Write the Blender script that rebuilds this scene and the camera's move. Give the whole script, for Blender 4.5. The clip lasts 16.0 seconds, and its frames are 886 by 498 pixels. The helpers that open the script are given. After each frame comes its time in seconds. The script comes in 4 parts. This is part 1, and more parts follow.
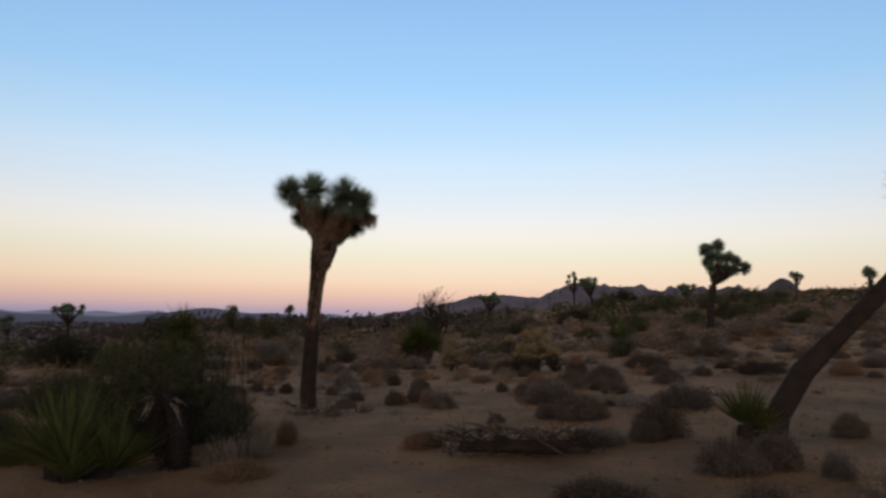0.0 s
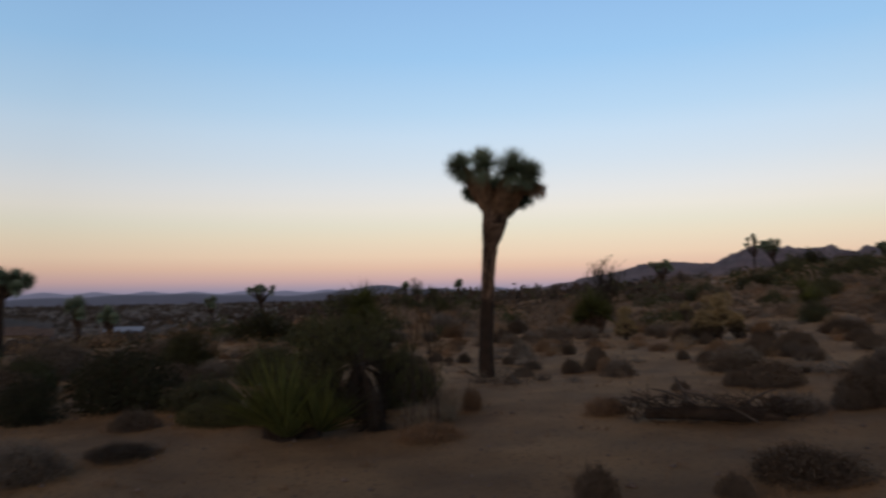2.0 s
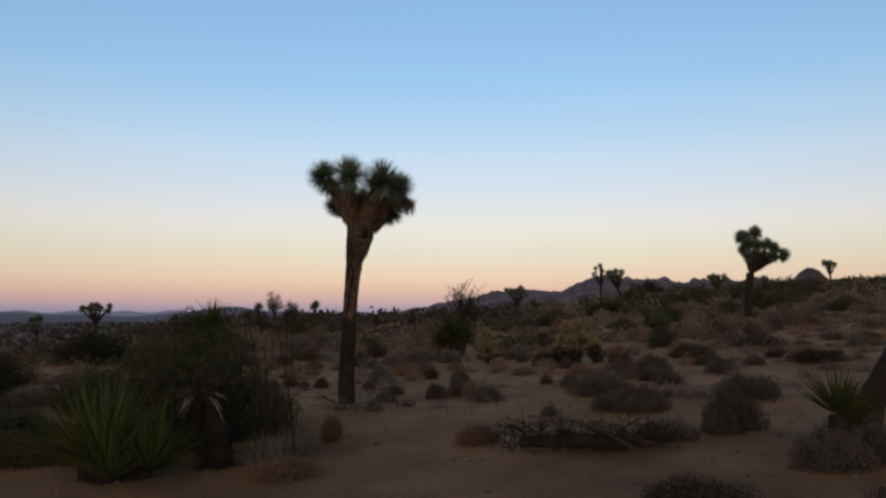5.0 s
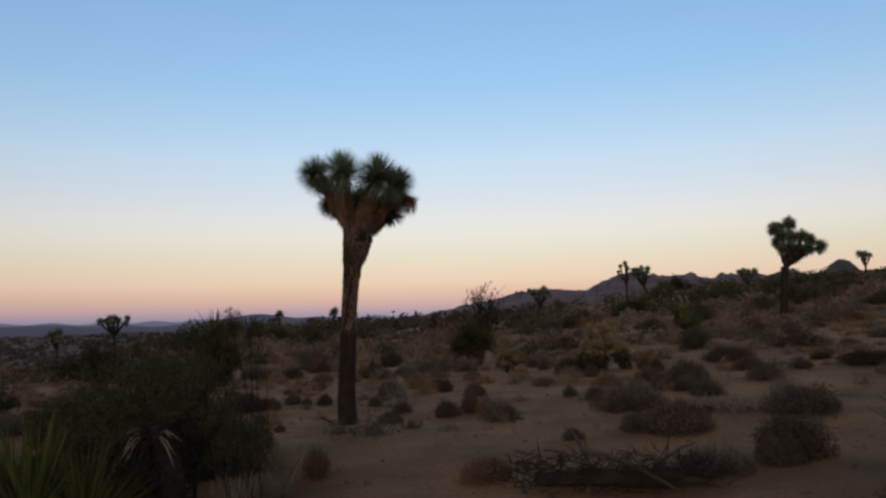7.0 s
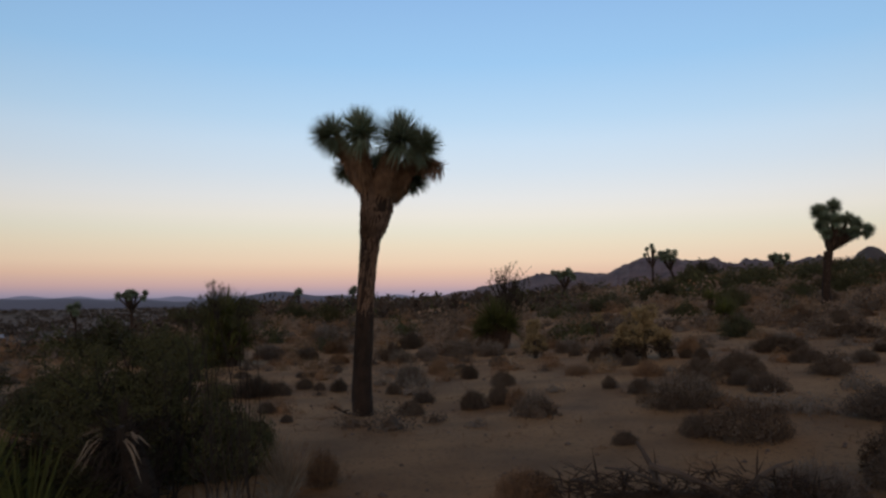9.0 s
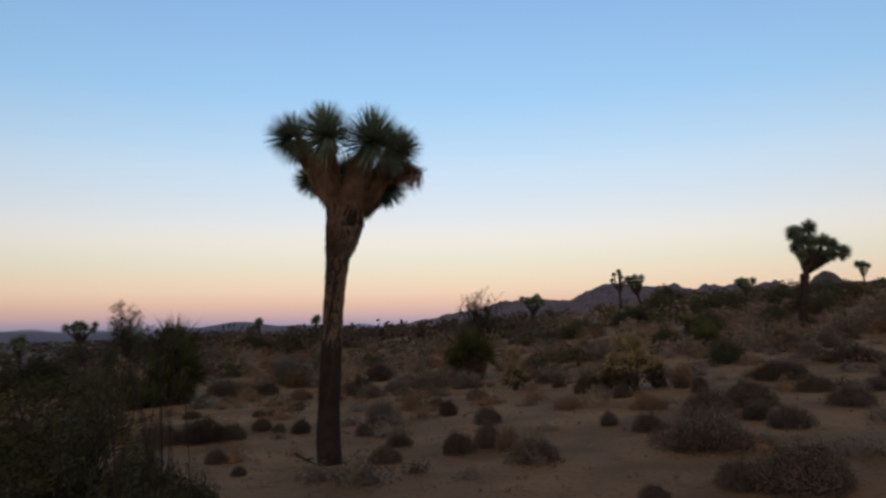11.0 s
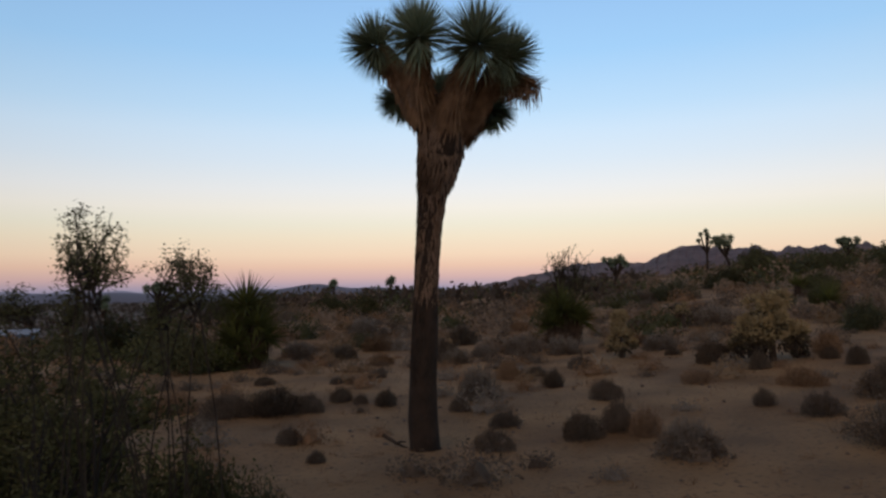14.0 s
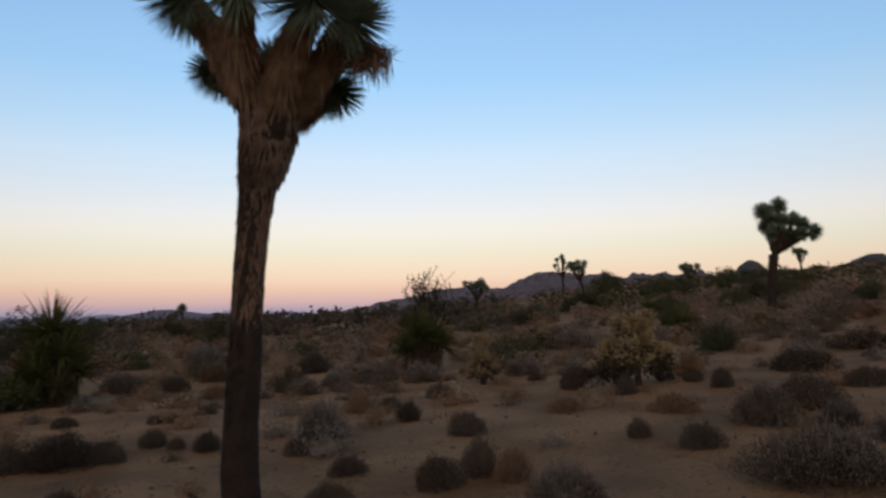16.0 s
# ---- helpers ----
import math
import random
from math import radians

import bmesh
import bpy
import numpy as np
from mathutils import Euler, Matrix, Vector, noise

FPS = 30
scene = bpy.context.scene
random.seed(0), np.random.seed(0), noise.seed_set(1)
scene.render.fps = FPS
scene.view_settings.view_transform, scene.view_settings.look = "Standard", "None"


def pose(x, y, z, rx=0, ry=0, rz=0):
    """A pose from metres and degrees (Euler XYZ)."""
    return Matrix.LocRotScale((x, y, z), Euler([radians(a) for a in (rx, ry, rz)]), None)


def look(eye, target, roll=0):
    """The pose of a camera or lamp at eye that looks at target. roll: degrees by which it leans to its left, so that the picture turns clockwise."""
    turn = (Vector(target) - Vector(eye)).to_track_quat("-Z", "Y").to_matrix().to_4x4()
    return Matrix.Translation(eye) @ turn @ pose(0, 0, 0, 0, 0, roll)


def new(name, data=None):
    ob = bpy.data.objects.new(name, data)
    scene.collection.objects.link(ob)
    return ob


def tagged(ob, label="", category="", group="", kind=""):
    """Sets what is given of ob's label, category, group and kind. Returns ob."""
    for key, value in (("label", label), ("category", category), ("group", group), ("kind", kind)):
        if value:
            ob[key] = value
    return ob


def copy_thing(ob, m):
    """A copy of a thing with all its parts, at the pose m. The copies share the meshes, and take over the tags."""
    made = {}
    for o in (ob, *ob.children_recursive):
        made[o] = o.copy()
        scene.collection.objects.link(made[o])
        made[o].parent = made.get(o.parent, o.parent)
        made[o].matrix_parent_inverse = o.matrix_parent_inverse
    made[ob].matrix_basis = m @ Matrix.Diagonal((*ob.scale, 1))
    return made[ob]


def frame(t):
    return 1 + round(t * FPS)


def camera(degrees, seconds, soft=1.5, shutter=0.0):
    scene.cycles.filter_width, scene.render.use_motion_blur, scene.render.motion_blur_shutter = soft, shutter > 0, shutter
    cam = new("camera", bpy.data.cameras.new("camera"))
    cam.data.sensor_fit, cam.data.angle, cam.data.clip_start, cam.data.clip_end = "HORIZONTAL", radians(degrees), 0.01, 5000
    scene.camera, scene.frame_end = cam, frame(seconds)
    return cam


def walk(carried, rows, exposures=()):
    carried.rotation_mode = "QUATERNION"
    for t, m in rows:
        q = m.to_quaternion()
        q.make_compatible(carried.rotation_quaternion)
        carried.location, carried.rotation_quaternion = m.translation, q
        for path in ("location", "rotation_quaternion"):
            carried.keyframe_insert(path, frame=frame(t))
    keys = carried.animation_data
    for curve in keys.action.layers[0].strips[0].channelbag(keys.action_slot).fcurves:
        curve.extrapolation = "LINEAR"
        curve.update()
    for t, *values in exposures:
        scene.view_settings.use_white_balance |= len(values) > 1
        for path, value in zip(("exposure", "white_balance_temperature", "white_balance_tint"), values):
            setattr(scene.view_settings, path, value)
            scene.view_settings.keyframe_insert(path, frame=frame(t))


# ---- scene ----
cam = camera(62.8, 16.0, soft=2.5, shutter=0.5)
PATH = [
    (0, (2.3, 1.77, 1.473), (2.284, 3.76, 1.669), 0.9),
    (0.5, (2.27, 1.718, 1.485), (2.102, 3.704, 1.658), 1.2),
    (1, (2.241, 1.696, 1.471), (1.867, 3.651, 1.671), 1.2),
    (1.5, (2.22, 1.56, 1.447), (1.626, 3.461, 1.631), 0.7),
    (2, (2.184, 1.652, 1.436), (1.724, 3.595, 1.556), -0.8),
    (2.5, (2.058, 1.8, 1.429), (1.879, 3.783, 1.613), -1.9),
    (3, (1.99, 1.825, 1.457), (1.843, 3.817, 1.557), -1.6),
    (3.5, (1.986, 1.957, 1.412), (1.888, 3.953, 1.504), -1.5),
    (4, (2.012, 2.041, 1.38), (1.836, 4.032, 1.443), 0.4),
    (4.5, (2.002, 2.269, 1.367), (1.847, 4.261, 1.454), -1.1),
    (4.7, (1.95, 2.265, 1.366), (1.877, 4.259, 1.515), -0.0),
    (6.8, (2.159, 3.506, 1.506), (2.069, 5.489, 1.747), 0.8),
    (7, (2.158, 3.504, 1.471), (2.022, 5.49, 1.661), -1.4),
    (7.5, (2.144, 3.88, 1.463), (1.927, 5.86, 1.651), 0.4),
    (8, (2.08, 4.162, 1.476), (1.865, 6.146, 1.602), -1.0),
    (8.2, (2.051, 4.25, 1.476), (1.83, 6.234, 1.604), 0.1),
    (10.3, (1.816, 5.41, 1.468), (1.673, 7.4, 1.618), -1.4),
    (10.5, (1.777, 5.522, 1.469), (1.633, 7.506, 1.677), -0.2),
    (11, (1.67, 5.879, 1.462), (1.579, 7.866, 1.676), -1.0),
    (11.5, (1.547, 6.046, 1.423), (1.632, 8.029, 1.671), -3.2),
    (12, (1.437, 6.486, 1.432), (1.427, 8.475, 1.637), -2.9),
    (12.5, (1.362, 6.78, 1.408), (1.349, 8.777, 1.521), -2.6),
    (13, (1.22, 7.023, 1.402), (1.234, 9.02, 1.512), -1.7),
    (13.5, (1.152, 7.27, 1.373), (0.963, 9.257, 1.507), -1.6),
    (14, (1.142, 7.483, 1.403), (0.856, 9.459, 1.518), -0.8),
    (14.5, (1.12, 7.734, 1.401), (0.991, 9.722, 1.578), -0.4),
    (15, (1.092, 8.068, 1.365), (0.987, 10.059, 1.515), -2.3),
    (15.5, (1.189, 8.329, 1.381), (1.158, 10.321, 1.564), -0.0),
    (16, (1.222, 8.679, 1.346), (1.312, 10.669, 1.524), -1.0),
]
walk(cam, [(t, look(eye, target, roll)) for t, eye, target, roll in PATH],
     exposures=[(0, 0.06), (1.5, -0.1), (8.2, -0.1), (12.5, 0.0), (16, 0.05)])

# ---- sky and light ----
world = bpy.data.worlds.new("dusk_sky")
scene.world = world
world.use_nodes = True
wn, wl = world.node_tree.nodes, world.node_tree.links
wn.clear()
w_out, w_bg = wn.new("ShaderNodeOutputWorld"), wn.new("ShaderNodeBackground")
w_co, w_sep, w_ramp = wn.new("ShaderNodeTexCoord"), wn.new("ShaderNodeSeparateXYZ"), wn.new("ShaderNodeValToRGB")
wl.new(w_co.outputs["Generated"], w_sep.inputs[0])
wl.new(w_sep.outputs["Z"], w_ramp.inputs["Fac"])
w_vignette, w_mul = wn.new("ShaderNodeMapRange"), wn.new("ShaderNodeMix")
w_vignette.inputs[1].default_value, w_vignette.inputs[2].default_value = 0.74, 1.0
w_vignette.inputs[3].default_value, w_vignette.inputs[4].default_value = 0.86, 1.05
w_mul.data_type, w_mul.blend_type = "RGBA", "MULTIPLY"
w_mul.inputs[0].default_value = 1.0
wl.new(w_sep.outputs["Y"], w_vignette.inputs[0])
wl.new(w_ramp.outputs["Color"], w_mul.inputs[6])
wl.new(w_vignette.outputs[0], w_mul.inputs[7])
wl.new(w_mul.outputs[2], w_bg.inputs["Color"])
wl.new(w_bg.outputs[0], w_out.inputs["Surface"])


def srgb(r, g, b):
    return tuple((c / 255 / 12.92) if c <= 10 else ((c / 255 + 0.055) / 1.055) ** 2.4 for c in (r, g, b))


# dusk gradient away from the set sun: earth shadow, pink belt, cream, pale blue, then the dim zenith;
# lens vignetting is put into it as well: brightest straight opposite the sun
SKY = [(0.0, srgb(138, 138, 164)), (0.008, srgb(168, 153, 170)), (0.019, srgb(205, 171, 169)), (0.035, srgb(229, 192, 170)), (0.05, srgb(238, 210, 183)),
       (0.074, srgb(237, 222, 197)), (0.092, srgb(234, 228, 209)), (0.114, srgb(238, 233, 223)), (0.137, srgb(232, 233, 233)), (0.175, srgb(216, 229, 241)),
       (0.212, srgb(204, 226, 246)), (0.242, srgb(189, 220, 247)), (0.312, srgb(163, 207, 247)), (0.43, srgb(144, 187, 237)),
       (0.5, srgb(106, 138, 178)), (0.6, srgb(66, 79, 98)), (0.75, srgb(47, 51, 61)), (1.0, srgb(42, 44, 52))]
ramp = w_ramp.color_ramp
ramp.interpolation = "LINEAR"
while len(ramp.elements) < len(SKY):
    ramp.elements.new(0.5)
for el, (p, c) in zip(ramp.elements, SKY):
    el.position, el.color = p, (*c, 1)
w_bg.inputs["Strength"].default_value = 1.0

# afterglow of the sun that has set behind the camera
sun = new("sun", bpy.data.lights.new("sun", "SUN"))
sun.data.energy, sun.data.angle, sun.data.color = 0.8, radians(80), (1.0, 0.6, 0.36)
sun.matrix_world = look((0, 0, 0), (0.15, 1.0, -0.42))


# ---- materials ----
def mat(name, a, b, scale=8.0, rough=0.9, fine=60.0, bump=0.3, vary=0.0, c=None, metal=0.0, sheen=0.0):
    """Two-scale mottled surface from colour a to b; c: speckles; vary: brightness spread from object to object."""
    m = bpy.data.materials.new(name)
    m.use_nodes = True
    nt = m.node_tree
    n, l = nt.nodes, nt.links
    p = n["Principled BSDF"]
    p.inputs["Roughness"].default_value, p.inputs["Metallic"].default_value = rough, metal
    p.inputs["Specular IOR Level"].default_value = 0.25
    co = n.new("ShaderNodeTexCoord")
    big, small = n.new("ShaderNodeTexNoise"), n.new("ShaderNodeTexNoise")
    big.inputs["Scale"].default_value, big.inputs["Detail"].default_value = scale, 5
    small.inputs["Scale"].default_value, small.inputs["Detail"].default_value = fine, 4
    for t in (big, small):
        l.new(co.outputs["Object"], t.inputs["Vector"])
    mix = n.new("ShaderNodeMix")
    mix.data_type = "RGBA"
    mix.inputs[6].default_value, mix.inputs[7].default_value = (*a, 1), (*b, 1)
    mr = n.new("ShaderNodeMapRange")
    mr.inputs[1].default_value, mr.inputs[2].default_value = 0.35, 0.65
    l.new(big.outputs[0], mr.inputs[0])
    l.new(mr.outputs[0], mix.inputs[0])
    last = mix.outputs[2]
    if c:
        mx = n.new("ShaderNodeMix")
        mx.data_type = "RGBA"
        mx.inputs[7].default_value = (*c, 1)
        mr2 = n.new("ShaderNodeMapRange")
        mr2.inputs[1].default_value, mr2.inputs[2].default_value = 0.55, 0.72
        l.new(small.outputs[0], mr2.inputs[0])
        l.new(mr2.outputs[0], mx.inputs[0])
        l.new(last, mx.inputs[6])
        last = mx.outputs[2]
    if vary:
        oi, hs, m3, geo, m4 = n.new("ShaderNodeObjectInfo"), n.new("ShaderNodeHueSaturation"), n.new("ShaderNodeMapRange"), n.new("ShaderNodeNewGeometry"), n.new("ShaderNodeMath")
        m4.operation = "ADD"
        l.new(oi.outputs["Random"], m4.inputs[0])
        l.new(geo.outputs["Random Per Island"], m4.inputs[1])
        m3.inputs[2].default_value = 2.0
        m3.inputs[3].default_value, m3.inputs[4].default_value = 1 - vary, 1 + vary
        l.new(m4.outputs[0], m3.inputs[0])
        l.new(m3.outputs[0], hs.inputs["Value"])
        l.new(last, hs.inputs["Color"])
        last = hs.outputs[0]
    l.new(last, p.inputs["Base Color"])
    if bump:
        bp = n.new("ShaderNodeBump")
        bp.inputs["Strength"].default_value, bp.inputs["Distance"].default_value = bump, 0.02
        l.new(small.outputs[0], bp.inputs["Height"])
        l.new(bp.outputs[0], p.inputs["Normal"])
    return m


M_sand = mat("desert_sand", (0.27, 0.165, 0.078), (0.15, 0.091, 0.045), 0.8, 0.95, 22.0, 0.6, c=(0.1, 0.063, 0.035))
M_leaf = mat("joshua_leaf_green", (0.16, 0.21, 0.138), (0.215, 0.26, 0.18), 6, 0.5, 40, 0.1, vary=0.35)
M_thatch = mat("dead_leaf_thatch", (0.29, 0.18, 0.108), (0.165, 0.103, 0.064), 9, 0.95, 50, 0.3, vary=0.2)
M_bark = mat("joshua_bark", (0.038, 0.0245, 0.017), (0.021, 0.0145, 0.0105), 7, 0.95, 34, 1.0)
M_yucca = mat("mojave_yucca_leaf", (0.086, 0.096, 0.023), (0.047, 0.056, 0.015), 5, 0.75, 40, 0.1, vary=0.3)
M_straw = mat("bleached_dry_leaf", (0.27, 0.225, 0.165), (0.17, 0.135, 0.1), 8, 0.9, 40, 0.2, vary=0.3)
M_twig = mat("grey_twig", (0.1, 0.08, 0.065), (0.06, 0.048, 0.04), 9, 0.95, 60, 0.2)
M_farleaf = mat("far_scrub_leaf", (0.23, 0.17, 0.12), (0.145, 0.107, 0.077), 0.6, 0.9, 20, 0.1, vary=0.12)
M_valleyleaf = mat("dull_valley_brush", (0.076, 0.058, 0.044), (0.05, 0.039, 0.031), 0.05, 0.95, 2, 0.1, vary=0.1)
M_tanleaf = mat("tan_scrub_leaf", (0.245, 0.172, 0.102), (0.155, 0.108, 0.065), 0.6, 0.9, 20, 0.1, vary=0.1)
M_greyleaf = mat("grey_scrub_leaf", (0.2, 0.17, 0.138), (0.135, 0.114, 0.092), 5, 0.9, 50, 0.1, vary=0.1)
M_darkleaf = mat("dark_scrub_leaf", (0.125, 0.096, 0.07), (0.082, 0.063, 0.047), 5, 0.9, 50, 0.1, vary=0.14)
M_brownleaf = mat("russet_scrub_leaf", (0.25, 0.155, 0.088), (0.16, 0.1, 0.058), 5, 0.9, 50, 0.1, vary=0.14)
M_greenleaf = mat("creosote_leaf", (0.071, 0.073, 0.029), (0.043, 0.045, 0.02), 5, 0.8, 50, 0.1, vary=0.2)
M_cholla = mat("cholla_spine_gold", (0.3, 0.228, 0.115), (0.195, 0.147, 0.076), 5, 0.8, 70, 0.4, vary=0.2)
M_chollam = mat("cholla_old_joint", (0.1, 0.08, 0.042), (0.065, 0.05, 0.03), 5, 0.9, 70, 0.4, vary=0.25)
M_shag = mat("trunk_shag", (0.098, 0.065, 0.044), (0.056, 0.038, 0.027), 9, 0.95, 50, 0.3, vary=0.25)
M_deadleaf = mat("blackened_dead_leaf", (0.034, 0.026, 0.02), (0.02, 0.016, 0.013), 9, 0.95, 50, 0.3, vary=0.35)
M_wither = mat("withered_leaf", (0.25, 0.16, 0.1), (0.14, 0.09, 0.058), 9, 0.95, 50, 0.3, vary=0.2)
M_trunkthatch = mat("upper_thatch_with_glare", (0.205, 0.136, 0.093), (0.14, 0.094, 0.066), 7, 0.95, 50, 0.3, vary=0.14)
M_creosote = mat("creosote_near_leaf", (0.074, 0.074, 0.026), (0.042, 0.043, 0.017), 5, 0.8, 50, 0.1, vary=0.3)
M_deepleaf = mat("deep_green_leaf", (0.032, 0.034, 0.016), (0.02, 0.021, 0.012), 5, 0.95, 50, 0.1, vary=0.35)
M_chollad = mat("cholla_dead_joint", (0.06, 0.042, 0.03), (0.035, 0.026, 0.02), 6, 0.95, 60, 0.4, vary=0.3)
M_gold = mat("pale_shrub_leaf", (0.34, 0.25, 0.15), (0.22, 0.16, 0.1), 5, 0.9, 50, 0.1, vary=0.4)
M_stone = mat("gravel_stone", (0.2, 0.15, 0.12), (0.12, 0.092, 0.076), 14, 0.9, 60, 0.4, vary=0.4)
M_rock = mat("granite_hill", (0.23, 0.17, 0.172), (0.145, 0.11, 0.117), 0.03, 0.95, 0.12, 0.6, c=(0.06, 0.047, 0.05))
M_mound = mat("scrub_covered_mound", (0.105, 0.076, 0.063), (0.065, 0.05, 0.043), 0.05, 0.95, 0.5, 0.6, c=(0.045, 0.04, 0.031))
M_stucco = mat("tan_stucco", (0.3, 0.22, 0.15), (0.24, 0.175, 0.12), 1.5, 0.95, 30, 0.2)
M_roofw = mat("white_coated_roof", (0.34, 0.37, 0.43), (0.28, 0.31, 0.37), 0.8, 0.6, 12, 0.1)
M_roofb = mat("brown_shingle_roof", (0.16, 0.11, 0.085), (0.1, 0.07, 0.055), 2, 0.9, 20, 0.4)
M_bluewall = mat("faded_blue_wall", (0.13, 0.19, 0.28), (0.1, 0.15, 0.23), 1.5, 0.9, 30, 0.1)
M_pane = mat("dark_window_glass", (0.03, 0.035, 0.045), (0.02, 0.022, 0.03), 2, 0.12, 20, 0.0)
M_trim = mat("painted_frame", (0.6, 0.58, 0.54), (0.5, 0.48, 0.45), 3, 0.7, 30, 0.1)


def scrubland(m):
    """Beyond the near sand the ground is crusted and overgrown: patches of dark low growth, closed in the valley."""
    nt = m.node_tree
    n, l = nt.nodes, nt.links
    p = n["Principled BSDF"]
    src = p.inputs["Base Color"].links[0].from_socket
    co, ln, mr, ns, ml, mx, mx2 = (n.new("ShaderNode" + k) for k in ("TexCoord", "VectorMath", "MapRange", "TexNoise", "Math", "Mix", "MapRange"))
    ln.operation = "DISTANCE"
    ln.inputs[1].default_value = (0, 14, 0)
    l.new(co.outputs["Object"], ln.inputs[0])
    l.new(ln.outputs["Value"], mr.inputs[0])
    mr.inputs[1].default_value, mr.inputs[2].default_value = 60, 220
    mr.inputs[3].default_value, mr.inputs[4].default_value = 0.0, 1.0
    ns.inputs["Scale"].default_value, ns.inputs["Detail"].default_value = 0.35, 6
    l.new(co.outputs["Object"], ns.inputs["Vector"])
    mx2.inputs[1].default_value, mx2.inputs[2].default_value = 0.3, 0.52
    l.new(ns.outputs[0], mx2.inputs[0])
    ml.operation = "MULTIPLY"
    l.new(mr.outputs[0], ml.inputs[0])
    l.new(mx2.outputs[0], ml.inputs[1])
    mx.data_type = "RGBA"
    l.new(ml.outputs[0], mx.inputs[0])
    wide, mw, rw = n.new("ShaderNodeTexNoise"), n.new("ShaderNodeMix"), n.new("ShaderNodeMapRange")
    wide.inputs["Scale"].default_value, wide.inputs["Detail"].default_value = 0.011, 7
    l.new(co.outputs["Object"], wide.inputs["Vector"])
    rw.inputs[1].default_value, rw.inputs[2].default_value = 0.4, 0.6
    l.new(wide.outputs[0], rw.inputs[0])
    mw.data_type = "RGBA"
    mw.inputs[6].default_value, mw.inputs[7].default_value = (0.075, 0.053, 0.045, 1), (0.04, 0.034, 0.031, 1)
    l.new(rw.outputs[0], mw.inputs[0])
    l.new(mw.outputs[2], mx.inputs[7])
    # vignetting painted into the sand: darker near the path, paler on the slope beyond
    falloff, tone, md = n.new("ShaderNodeMapRange"), n.new("ShaderNodeHueSaturation"), n.new("ShaderNodeMath")
    falloff.inputs[1].default_value, falloff.inputs[2].default_value = 9.0, 20.0
    falloff.inputs[3].default_value, falloff.inputs[4].default_value = 0.9, 1.42
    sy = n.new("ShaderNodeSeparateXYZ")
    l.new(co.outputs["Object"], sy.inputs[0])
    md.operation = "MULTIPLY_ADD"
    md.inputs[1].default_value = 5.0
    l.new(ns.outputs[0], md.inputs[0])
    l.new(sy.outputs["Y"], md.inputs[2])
    l.new(md.outputs[0], falloff.inputs[0])
    l.new(falloff.outputs[0], tone.inputs["Value"])
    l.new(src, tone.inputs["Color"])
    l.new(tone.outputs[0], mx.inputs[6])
    l.new(mx.outputs[2], p.inputs["Base Color"])


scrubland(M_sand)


# aerial haze painted as a blue base colour plus emission of the same colour
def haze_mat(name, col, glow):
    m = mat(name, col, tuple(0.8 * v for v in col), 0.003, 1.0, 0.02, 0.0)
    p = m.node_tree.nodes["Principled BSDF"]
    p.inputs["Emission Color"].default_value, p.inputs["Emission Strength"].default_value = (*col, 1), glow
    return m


M_far1 = haze_mat("distant_haze_painted_range", (0.12, 0.12, 0.168), 0.8)
M_far2 = haze_mat("nearer_haze_painted_range", (0.055, 0.056, 0.078), 0.7)


# ---- building helpers ----
def obj(name, verts, faces, material, parent=None, label="", smooth=False, kind=""):
    me = bpy.data.meshes.new(name)
    me.from_pydata([tuple(v) for v in verts], [], faces)
    me.materials.append(material)
    if smooth:
        me.polygons.foreach_set("use_smooth", [True] * len(me.polygons))
    me.update()
    ob = new(name, me)
    if parent:
        ob.parent = parent
    return tagged(ob, label, kind=kind)


def empty(name, at=(0, 0, 0), rz=0.0):
    e = new(name)
    e.empty_display_size = 0.2
    e.matrix_world = pose(*at, 0, 0, rz)
    return e


